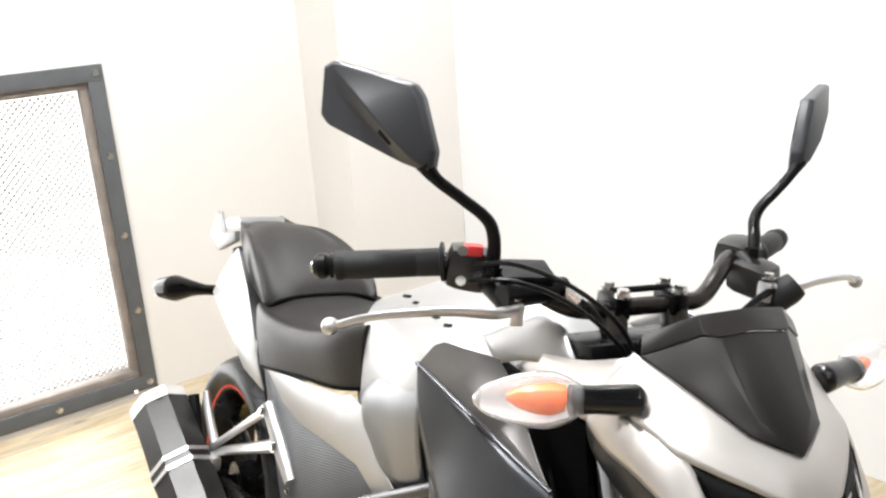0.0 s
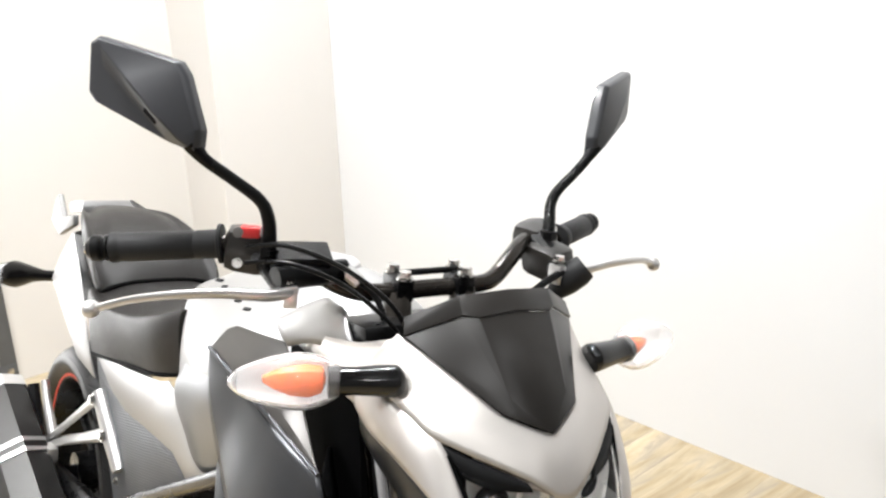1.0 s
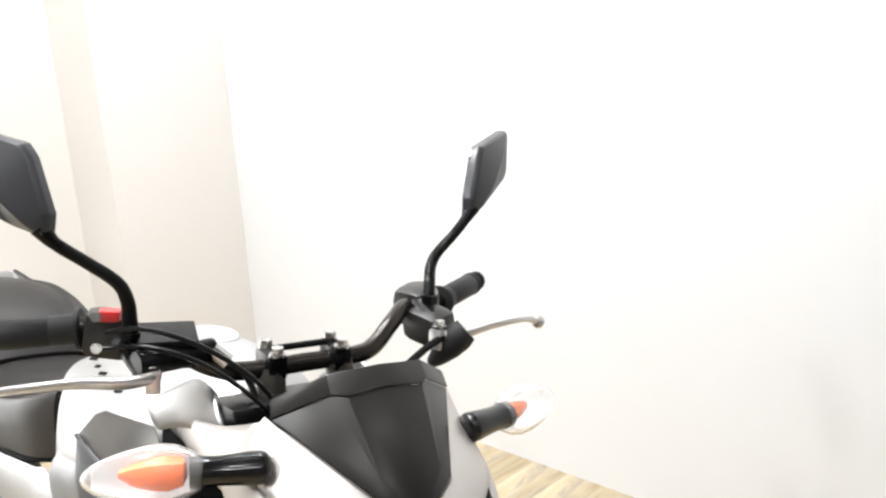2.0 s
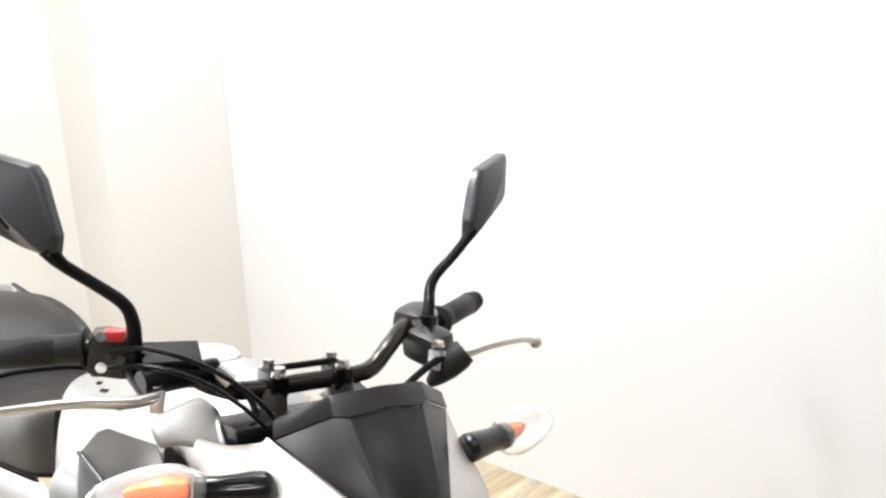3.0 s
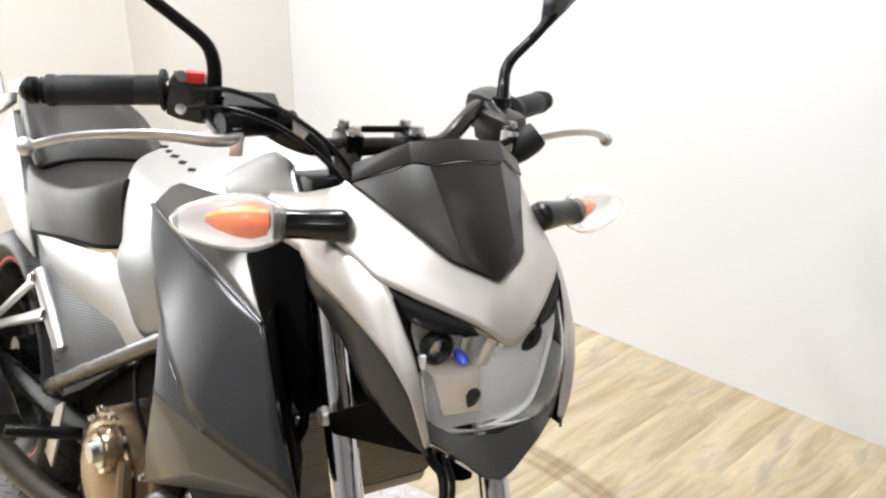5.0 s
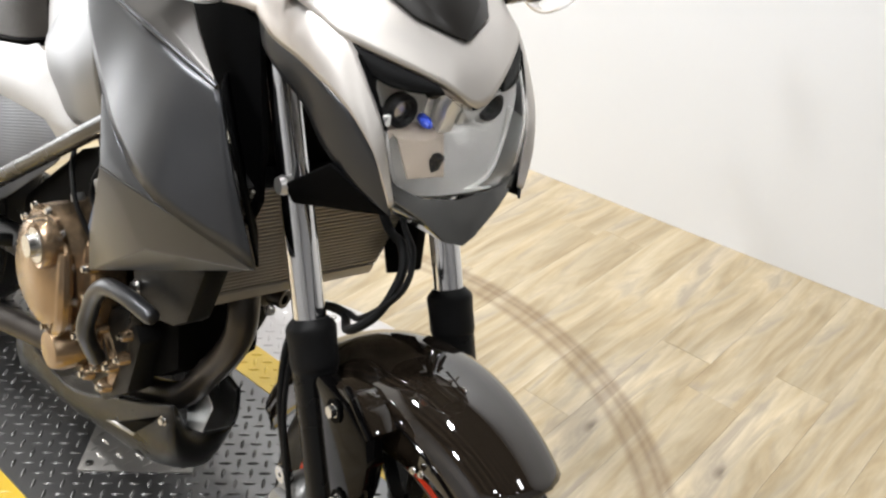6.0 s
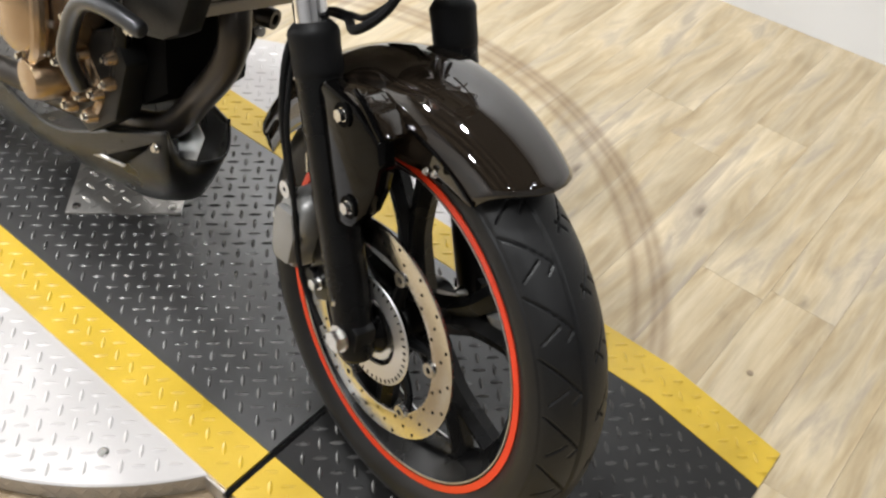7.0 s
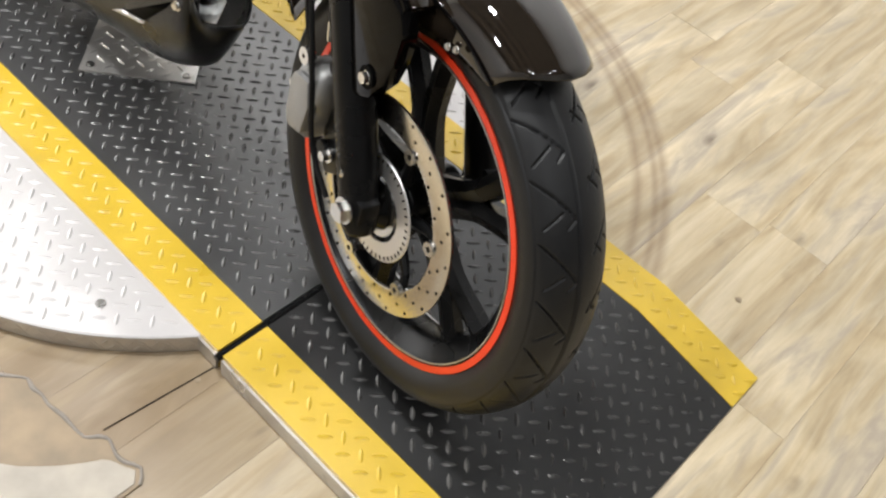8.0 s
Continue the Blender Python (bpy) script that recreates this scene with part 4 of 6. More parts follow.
    mirror = F("mirror", tube(stem, [0.0085, 0.0083, 0.0078, 0.0072, 0.0068, 0.0070, 0.011], seg=14, per=6), SATIN, label="angular dark grey rear-view mirror on a bent stem")
    F("stem_nut", rod(Vector(stem[0]) + Vector((0, 0, 0.006)), Vector(stem[0]) + Vector((0, 0, 0.018)), 0.0115, 6), SATIN, mirror)
    out = [(-0.411, -0.2765, 0.895), (-0.409, -0.2745, 0.920), (-0.4265, -0.286, 0.976), (-0.437, -0.2925, 0.9895), (-0.518, -0.3585, 1.0055), (-0.529, -0.3655, 0.998), (-0.5285, -0.368, 0.943), (-0.520, -0.362, 0.933), (-0.440, -0.300, 0.902)]
    nrm = Vector((0.62, -0.78, 0.06)).normalized()
    o = [Vector(p) for p in out]
    mid = sum(o, Vector()) / len(o)
    bm = bmesh.new()
    back = [bm.verts.new(p - nrm * 0.012) for p in o]
    rim = [bm.verts.new(p) for p in o]
    r2 = [bm.verts.new(p * 0.95 + mid * 0.05 + nrm * 0.005) for p in o]
    up = [bm.verts.new(Vector(p) + nrm * h) for p, h in (((-0.514, -0.353, 0.995), 0.008), ((-0.483, -0.329, 0.967), 0.018), ((-0.450, -0.306, 0.934), 0.018), ((-0.424, -0.287, 0.908), 0.012))]
    lo = [bm.verts.new(Vector(p) + nrm * h) for p, h in (((-0.512, -0.352, 0.972), 0.0055), ((-0.474, -0.324, 0.938), 0.0065), ((-0.444, -0.303, 0.909), 0.006))]
    n = len(o)
    for i in range(n):
        j = (i + 1) % n
        bm.faces.new((back[i], back[j], rim[j], rim[i]))
        bm.faces.new((rim[i], rim[j], r2[j], r2[i]))
    bm.faces.new(back)
    for fc in ((r2[4], up[0], up[1], r2[3]), (r2[3], up[1], up[2], r2[2]), (r2[2], up[2], up[3], r2[1]), (r2[1], up[3], r2[0]), (up[0], lo[0], lo[1], up[1]), (up[1], lo[1], lo[2], up[2]), (up[2], lo[2], up[3]), (r2[4], r2[5], up[0]), (r2[5], lo[0], up[0]), (r2[5], r2[6], lo[0]), (r2[6], r2[7], lo[1], lo[0]), (r2[7], r2[8], lo[2], lo[1]), (r2[8], r2[0], up[3], lo[2])):
        bm.faces.new(fc)
    F("mirror_shell", swung(bm), SHELLM, mirror, "faceted satin slate mirror housing", round_edges=0.0025, sharp=24)
    ax = (Vector((-0.450, -0.306, 0.934)) - Vector((-0.474, -0.324, 0.957))).normalized()
    ay = nrm.cross(ax).normalized()
    slot = Matrix.Translation(Vector((-0.455, -0.3095, 0.929)) + nrm * 0.0125) @ Matrix((ax, ay, ax.cross(ay))).transposed().to_4x4()
    F("mirror_slot", swung(box(0.020, 0.0055, 0.003, slot, 0.0012)), MATTE, mirror, "dark drain slot")
    g = bmesh.new()
    vs = [g.verts.new(p * 0.93 + mid * 0.07 - nrm * 0.0125) for p in o]
    g.faces.new(vs)
    ex = bmesh.ops.extrude_face_region(g, geom=list(g.faces))
    bmesh.ops.translate(g, verts=[v for v in ex["geom"] if isinstance(v, bmesh.types.BMVert)], vec=-nrm * 0.0015)
    F("mirror_glass", swung(g), CHROME, mirror)
for pts, r in (([(-0.405, -0.222, 0.790), (-0.372, -0.190, 0.800), (-0.335, -0.140, 0.785), (-0.305, -0.090, 0.748), (-0.300, -0.062, 0.700), (-0.320, -0.05, 0.62)], 0.0029),
               ([(-0.405, -0.224, 0.772), (-0.368, -0.185, 0.780), (-0.330, -0.130, 0.760), (-0.300, -0.080, 0.715), (-0.300, -0.058, 0.670), (-0.330, -0.05, 0.60)], 0.0027),
               ([(-0.376, -0.115, 0.762), (-0.352, -0.085, 0.740), (-0.335, -0.075, 0.700), (-0.330, -0.072, 0.640), (-0.34, -0.06, 0.58)], 0.0040),
               ([(-0.358, 0.196, 0.752), (-0.350, 0.150, 0.735), (-0.335, 0.10, 0.705), (-0.34, 0.06, 0.62)], 0.005)):
    F("cable", tube(pts, r, seg=10, per=7), SATIN, handlebar, "black sheathed control cable")
F("hose_union", rod((-0.378, -0.112, 0.764), (-0.366, -0.098, 0.752), 0.009, 10), STEEL, handlebar)

# instrument and headlamp cowl
def both(pts):
    """Points of the right-hand side, then their mirror images."""
    return list(pts) + [(x, -y, z) for x, y, z in pts]


def paired(n, faces):
    return [tuple(f) for f in faces] + [tuple(i + n for i in f)[::-1] for f in faces]


def loft(a, b, bulge, rows=3, per=3):
    """A smooth sheet between two lines, pushed out in the middle."""
    a, b, bulge = [Vector(p) for p in a], [Vector(p) for p in b], Vector(bulge)
    widest = max((p - q).length for p, q in zip(a, b))
    out = []
    for i in range(rows + 1):
        v = i / rows
        out.append([p.lerp(q, v) + bulge * math.sin(math.pi * v) * ((p - q).length / widest) for p, q in zip(a, b)])
    return skin(out, per, 2)


def mirrored(line):
    """The line, then its mirror image back along the other side; its last point lies in the middle."""
    return list(line) + [(x, -y, z) for x, y, z in line[-2::-1]]


edge_v = [(-0.240, -0.110, 0.737), (-0.200, -0.087, 0.721), (-0.162, -0.064, 0.703), (-0.130, -0.044, 0.687), (-0.113, -0.020, 0.677), (-0.104, 0, 0.672)]
crease = [(-0.256, -0.138, 0.694), (-0.212, -0.132, 0.683), (-0.172, -0.121, 0.673), (-0.139, -0.106, 0.6615), (-0.077, -0.037, 0.6385), (-0.063, 0, 0.617)]
cowl = F("headlamp_cowl", loft(mirrored(edge_v), mirrored(crease), (0.003, 0, 0.005), 4, 3), COWLSV, label="silver headlamp cowl around a smoked visor", thick=0.003, sharp=50)
rim_in = crease[:4] + [(-0.109, -0.097, 0.626), (-0.084, -0.0905, 0.588), (-0.074, -0.084, 0.550), (-0.066, -0.080, 0.522)]
rim_out = [(-0.258, -0.145, 0.652), (-0.226, -0.143, 0.638), (-0.186, -0.138, 0.632), (-0.156, -0.132, 0.624), (-0.112, -0.119, 0.606), (-0.082, -0.104, 0.574), (-0.068, -0.093, 0.543), (-0.063, -0.085, 0.520)]
grey_out = [(-0.300, -0.120, 0.640), (-0.262, -0.134, 0.620), (-0.222, -0.133, 0.602), (-0.180, -0.126, 0.584), (-0.148, -0.121, 0.556), (-0.110, -0.112, 0.536), (-0.080, -0.096, 0.520), (-0.062, -0.084, 0.510)]
other = lambda line, s: [(x, -s * y, z) for x, y, z in line]
for s in (-1, 1):
    F("cowl_side", loft(other(rim_in, s), other(rim_out, s), (0.002, s * 0.006, 0), 3, 3), COWLSV, cowl, thick=0.003, sharp=50)
    F("cowl_inner", loft([(x - 0.002, y - s * 0.002, z - 0.0005) for x, y, z in other(rim_out, s)], other(grey_out, s), (0.0, s * 0.002, 0), 3, 3), GREYP, cowl, "gunmetal lower cowl", thick=0.003, sharp=50)
    back_a = [(-0.240, -0.113, 0.732), (-0.300, -0.124, 0.706), (-0.350, -0.130, 0.692), (-0.394, -0.132, 0.678), (-0.440, -0.132, 0.648)]
    back_b = [(-0.258, -0.1445, 0.654), (-0.300, -0.142, 0.648), (-0.340, -0.138, 0.640), (-0.385, -0.134, 0.634), (-0.442, -0.132, 0.645)]
    F("cowl_back", loft(other(back_a, s), other(back_b, s), (0, s * 0.005, 0.001), 3, 3), COWLSV, cowl, thick=0.003, sharp=50)
vp = [(-0.098, 0, 0.673), (-0.126, -0.046, 0.688), (-0.231, -0.107, 0.737), (-0.201, -0.057, 0.7655), (-0.188, -0.044, 0.767), (-0.131, -0.034, 0.701), (-0.190, 0, 0.770), (-0.213, -0.055, 0.783), (-0.207, 0, 0.788), (-0.240, -0.103, 0.754), (-0.250, -0.100, 0.742), (-0.228, -0.05, 0.770)]
F("visor", facets(both(vp), paired(12, [(0, 1, 5), (1, 2, 3, 5), (3, 4, 5), (0, 5, 4, 6)])), VISORM, cowl, "smoked dark faceted visor", thick=0.003, round_edges=0.003, sharp=16)
F("visor_base", facets(both([(x - 0.006, y * 0.97, z - 0.006) for x, y, z in vp]), paired(12, [(0, 1, 5), (1, 2, 3, 5), (3, 4, 5), (0, 5, 4, 6)])), COWLBK, cowl, thick=0.002)
F("visor_band", facets(both([(x + 0.001, y * 1.01, z + 0.0015) for x, y, z in vp]), paired(12, [(2, 9, 7, 3), (3, 7, 8, 6, 4), (9, 10, 11, 7)])), VISORM, cowl, "upper band of the visor above a groove", thick=0.003, round_edges=0.002, sharp=16)
for s in (-1, 1):
    # dark band under the crease, over the lamp
    top = [(-0.1385, -0.1045, 0.659), (-0.118, -0.083, 0.6515), (-0.098, -0.061, 0.644), (-0.079, -0.040, 0.6365)]
    low = [(-0.124, -0.0995, 0.638), (-0.103, -0.080, 0.628), (-0.086, -0.056, 0.626), (-0.073, -0.036, 0.6285)]
    F("lamp_brow", loft(other(top, s), other(low, s), (0.004, 0, 0.001), 3, 3), MATTE, cowl, "dark trim over the lamp", thick=0.003, sharp=50)
    low2 = [(-0.131, -0.1005, 0.650), (-0.106, -0.0935, 0.620), (-0.088, -0.0885, 0.590)]
    F("lamp_edge_trim", tube(other(low2, s), [0.004, 0.0035, 0.0015], seg=8, per=4), COWLBK, cowl, "thin black edge trim")
lens_o = [(-0.132, -0.101, 0.652), (-0.108, -0.095, 0.624), (-0.083, -0.088, 0.588), (-0.074, -0.080, 0.550), (-0.071, -0.068, 0.528), (-0.067, -0.036, 0.523), (-0.066, 0, 0.522)]
lens_i = [(-0.130, -0.098, 0.652), (-0.114, -0.082, 0.645), (-0.098, -0.062, 0.638), (-0.086, -0.044, 0.632), (-0.080, -0.032, 0.628), (-0.072, -0.014, 0.616), (-0.070, 0, 0.612)]
lamp = F("headlamp", loft(mirrored(lens_o), mirrored(lens_i), (0.020, 0, 0.002), 5, 3), LENS, cowl, "clear headlamp lens", thick=0.0025, sharp=60)
lamp.visible_shadow = False
ref_rows = []
for z, w, x, k in ((0.644, 0.086, -0.150, 0.030), (0.610, 0.088, -0.150, 0.042), (0.575, 0.079, -0.135, 0.034), (0.546, 0.072, -0.116, 0.016), (0.509, 0.052, -0.103, 0.002)):
    ref_rows.append([(x + k * abs(u) ** 2.0, u * w, z) for u in (-1, -0.8, -0.5, -0.2, 0.0, 0.2, 0.5, 0.8, 1)])
F("reflector", skin(ref_rows, 3, 3), REFLM, cowl, "mirrored headlamp bowl", sharp=40)
for s in (-1, 1):
    ring = F("bulb_shield", lathe([(0.010, 0.0), (0.0175, 0.0), (0.0175, 0.010), (0.0135, 0.014), (0.010, 0.010)], 28, True, pose(-0.118, s * 0.056, 0.600, 0, 0, -90)), DKCAST, cowl, "dark ring round the bulb")
    F("bulb_socket", lathe([(0.0005, 0.004), (0.0098, 0.004), (0.0098, -0.008), (0.0005, -0.008)], 20, True, pose(-0.118, s * 0.056, 0.600, 0, 0, -90)), STEEL, ring)
    if s < 0:
        F("bulb", tube([(-0.110, s * 0.031, 0.592), (-0.098, s * 0.033, 0.591), (-0.090, s * 0.034, 0.590)], [0.005, 0.006, 0.003], seg=14, per=3), BLUEM, cowl, "blue-tipped bulb")
    F("inner_fin", box(0.004, 0.010, 0.050, pose(-0.112, s * 0.024, 0.604, 0, 8, 12), 0.001), REFLM, cowl)
    F("inner_fin", box(0.004, 0.006, 0.044, pose(-0.108, s * 0.008, 0.602, 0, 8, 6), 0.001), CASTM, cowl)
F("lamp_step", facets([(-0.118, -0.070, 0.584), (-0.118, -0.004, 0.584), (-0.100, -0.006, 0.576), (-0.096, -0.066, 0.578), (-0.080, -0.058, 0.540), (-0.080, -0.012, 0.538), (-0.094, -0.032, 0.572), (-0.080, -0.030, 0.539)], [(0, 1, 2, 6, 3), (3, 6, 7, 4), (6, 2, 5, 7)]), BEIGEM, cowl, "beige step inside the lamp", thick=0.003, round_edges=0.003)
F("lamp_notch", box(0.010, 0.012, 0.020, pose(-0.084, -0.024, 0.553, 0, 20, 12), 0.003), DKCAST, cowl, "dark notch in the pale step")
F("lamp_divider", box(0.022, 0.018, 0.040, pose(-0.106, -0.006, 0.598, 0, 14, 4), 0.004), REFLM, cowl, "grey divider between the bulbs")
F("lamp_divider", box(0.010, 0.070, 0.010, pose(-0.096, -0.004, 0.622, 0, 10, 0), 0.003), DKCAST, cowl, "dark bar over the bulbs")
inner_rim = [(-0.101, -0.078, 0.600), (-0.100, -0.074, 0.555), (-0.098, -0.060, 0.520), (-0.100, -0.020, 0.504), (-0.100, 0, 0.502)]
outer_rim = [(-0.087, -0.089, 0.592), (-0.078, -0.082, 0.552), (-0.074, -0.069, 0.531), (-0.070, -0.036, 0.5255), (-0.069, 0, 0.5245)]
F("lamp_rim", tube(mirrored(inner_rim), 0.0030, seg=10, per=4), WHITEM, cowl, "bright rim of the lamp bowl")
F("lamp_skirt", loft(mirrored(inner_rim), mirrored(outer_rim), (0, 0, -0.002), 3, 3), SKIRTM, cowl, "grey skirt between bowl and lens", sharp=50)
F("lamp_ceiling", facets([(-0.150, -0.088, 0.652), (-0.150, 0.088, 0.652), (-0.082, 0.034, 0.630), (-0.074, 0, 0.615), (-0.082, -0.034, 0.630)], [(0, 1, 2, 3, 4)]), BEIGEM, cowl, thick=0.002)
kp = [(-0.078, -0.086, 0.545), (-0.068, -0.042, 0.522), (-0.064, 0, 0.518), (-0.057, -0.050, 0.505), (-0.044, 0, 0.474), (-0.070, -0.076, 0.522), (-0.120, -0.080, 0.505), (-0.115, 0, 0.466), (-0.052, -0.020, 0.4775)]
F("chin_panel", facets(both(kp), paired(9, [(0, 1, 3, 5), (1, 2, 4, 8, 3), (5, 3, 8, 6), (8, 4, 7, 6)])), CHINM, cowl, "glossy dark grey panel under the lamp", thick=0.004, round_edges=0.003, sharp=28)
for s in (-1, 1):
    F("cowl_bracket", facets([(-0.195, s * 0.130, 0.490), (-0.121, s * 0.124, 0.545), (-0.066, s * 0.088, 0.510), (-0.180, s * 0.126, 0.474)], [(0, 1, 2, 3)]), COWLBK, cowl, "black triangular bracket", thick=0.006, round_edges=0.002)
inst = F("instrument_housing", prism([(-0.290, 0.690), (-0.272, 0.728), (-0.245, 0.745), (-0.22, 0.715), (-0.24, 0.66), (-0.280, 0.655)], -0.075, 0.075, 0.012), MATTE, label="black instrument housing")

# turn signals on the cowl
for s in (-1, 1):
    mir = (lambda b: flip(b)) if s > 0 else (lambda b: b)
    a, b = (Vector((-0.206, -0.122, 0.700)), Vector((-0.2654, -0.2918, 0.696))) if s < 0 else (Vector((-0.196, -0.115, 0.700)), Vector((-0.243, -0.289, 0.693)))
    d = (b - a).normalized()
    sig = F("turn_signal", mir(tube([a - d * 0.006, a - d * 0.001, a + d * 0.004, a + d * 0.014, a + d * 0.045, a + d * 0.072], [0.009, 0.0155, 0.0172, 0.0168, 0.0145, 0.0155], seg=18, per=3)), STALKM, label="clear turn signal with an amber bulb on a black stalk")
    F("signal_mount", mir(rod(a + d * 0.004, a + Vector((-0.012, 0.026, -0.012)), 0.0065, 10)), COWLBK, sig)
    up = Vector((0.1, 0, 1)).normalized()
    fwd = d.cross(up).normalized()
    up = fwd.cross(d).normalized()
    rows = []
    for t, w, h in ((0.058, 0.013, 0.014), (0.066, 0.018, 0.020), (0.084, 0.0245, 0.0285), (0.102, 0.0265, 0.0300), (0.128, 0.0230, 0.0255), (0.152, 0.0160, 0.0175), (0.164, 0.0095, 0.0105), (0.170, 0.0030, 0.0035)):
        c = a + d * t
        rows.append([c + fwd * w * math.cos(q) + up * h * math.sin(q) for q in (2 * math.pi * j / 24 for j in range(24))])
    lens = F("signal_lens", mir(skin(rows, 1, 2, wrap_u=True, caps=True)), SIGLENS, sig, "clear lens", sharp=50, thick=0.002)
    lens.visible_shadow = False
    # added shell: whitens the lens as light scattered in it would
    bowl = []
    for t, w, h in ((0.070, 0.016, 0.020), (0.088, 0.0225, 0.0265), (0.110, 0.0235, 0.0275), (0.136, 0.0195, 0.0225), (0.162, 0.0105, 0.0125)):
        cc = a + d * t
        bowl.append([cc + fwd * w * math.cos(q) + up * h * math.sin(q) for q in (math.pi * (j / 10 - 0.5) for j in range(11))])
    F("lens_whitening_shell", mir(grid(bowl)), SIGBOWL, sig, "added frosted shell that whitens the clear lens").visible_shadow = False
    rows = []
    size, shift = (0.88, 0.0) if s < 0 else (0.62, -0.006)
    for t, w, o in ((0.074, 0.006, 0.005), (0.078, 0.0165, 0.005), (0.094, 0.0205, 0.004), (0.113, 0.0180, 0.004), (0.132, 0.0120, 0.005), (0.145, 0.004, 0.006)):
        w *= size
        t = 0.074 + (t - 0.074) * size + shift
        cc = a + d * t + up * (o - 0.003)
        rows.append([cc + fwd * w * 0.8 * math.cos(q) + up * w * 0.95 * math.sin(q) * (1.06 if j % 2 else 0.94) for j, q in ((j, 2 * math.pi * j / 20) for j in range(20))])
    F("amber_insert", mir(grid(rows, wrap_u=True, caps=True)), AMBER, sig, "amber bulb cover")

# ---- body ----
# fuel tank
TS = [  # x, then (y, z) from the middle outwards and down
    (-0.435, [(0, 0.660), (-0.040, 0.655), (-0.085, 0.620), (-0.105, 0.580), (-0.100, 0.520), (-0.090, 0.470)]),
    (-0.50, [(0, 0.692), (-0.050, 0.684), (-0.105, 0.645), (-0.140, 0.590), (-0.140, 0.510), (-0.120, 0.430)]),
    (-0.58, [(0, 0.703), (-0.055, 0.692), (-0.120, 0.648), (-0.168, 0.590), (-0.170, 0.500), (-0.145, 0.400)]),
    (-0.68, [(0, 0.686), (-0.055, 0.675), (-0.122, 0.632), (-0.165, 0.575), (-0.165, 0.485), (-0.140, 0.385)]),
    (-0.78, [(0, 0.652), (-0.050, 0.644), (-0.108, 0.608), (-0.140, 0.555), (-0.140, 0.475), (-0.125, 0.380)]),
    (-0.87, [(0, 0.605), (-0.040, 0.603), (-0.085, 0.585), (-0.108, 0.545), (-0.115, 0.480), (-0.112, 0.400)]),
    (-0.93, [(0, 0.580), (-0.035, 0.578), (-0.070, 0.565), (-0.088, 0.535), (-0.095, 0.480), (-0.095, 0.420)]),
]
rows = []
for x, sec in TS:
    right = [(x, y, z) for y, z in sec]
    rows.append([(x, -y, z) for y, z in sec[:0:-1]] + right)
tank = Bp("fuel_tank", skin(rows, 5, 6), SILVER, label="pearl silver fuel tank", sharp=60, thick=0.004)
for s in (-1, 1):
    rows = []
    for x, zt, zb, yo in ((-0.57, 0.612, 0.42, 0.174), (-0.64, 0.604, 0.38, 0.173), (-0.72, 0.566, 0.368, 0.161), (-0.80, 0.500, 0.372, 0.143)):
        rows.append([(x, s * (yo - 0.020), zt), (x, s * (yo + 0.003), zt * 0.66 + zb * 0.34), (x, s * yo, zt * 0.33 + zb * 0.67), (x, s * (yo - 0.016), zb)])
    Bp("knee_pad", skin(rows, 4, 4), KNEEM, tank, "smooth knee recess of the tank, silver greyed for shading", thick=0.003)
# brand mark on the tank as a plain bar
for x, y, z in ((-0.786, -0.090, 0.619), (-0.729, -0.104, 0.627), (-0.683, -0.116, 0.633), (-0.640, -0.122, 0.636), (-0.601, -0.126, 0.637)):
    Bp("badge_bar", box(0.015, 0.0055, 0.0014, pose(x, y - 0.0026, z + 0.0036, 34, -8, 24), 0.0003), MATTE, tank, "short dark bar of a maker's mark")
Bp("filler_cap", lathe([(0.0005, 0.004), (0.034, 0.004), (0.038, -0.002), (0.038, -0.008), (0.0005, -0.008)], 40, True, pose(-0.600, 0.0, 0.702, 90, 4, 0)), SILVER, tank, "silver round filler cap")

# seats
def seat_rows(secs):
    rows = []
    for x, w, zt, zs, ze in secs:
        half = [(0, zt), (-w * 0.45, zt - 0.003), (-w * 0.80, zt - 0.017), (-w * 0.97, zt * 0.72 + zs * 0.28), (-w, zs), (-w * 0.94, ze)]
        rows.append([(x, -y, z) for y, z in half[:0:-1]] + [(x, y, z) for y, z in half])
    return rows


rider = Bp("rider_seat", skin(seat_rows([(-0.872, 0.119, 0.560, 0.505, 0.430), (-0.94, 0.140, 0.530, 0.475, 0.410), (-1.05, 0.148, 0.488, 0.445, 0.384), (-1.18, 0.153, 0.462, 0.420, 0.348), (-1.27, 0.150, 0.455, 0.412, 0.322), (-1.315, 0.142, 0.455, 0.412, 0.318)]), 4, 5, caps=True), SEATM, label="black vinyl rider seat", sharp=55)
pill = Bp("passenger_seat", skin(seat_rows([(-1.300, 0.128, 0.458, 0.438, 0.424), (-1.335, 0.131, 0.494, 0.464, 0.436), (-1.42, 0.122, 0.536, 0.484, 0.446), (-1.52, 0.104, 0.552, 0.502, 0.462), (-1.61, 0.084, 0.542, 0.506, 0.480), (-1.70, 0.056, 0.522, 0.504, 0.490)]), 4, 5, caps=True), SEATM, label="black vinyl passenger seat", sharp=55)
for s in (-1, 1):
    Bp("piping", tube([(-0.876, s * 0.1135, 0.430), (-0.94, s * 0.1325, 0.409), (-1.05, s * 0.140, 0.383), (-1.18, s * 0.1445, 0.347), (-1.27, s * 0.142, 0.321)], 0.0035, seg=8, per=5), COWLBK, rider, "black edge piping")
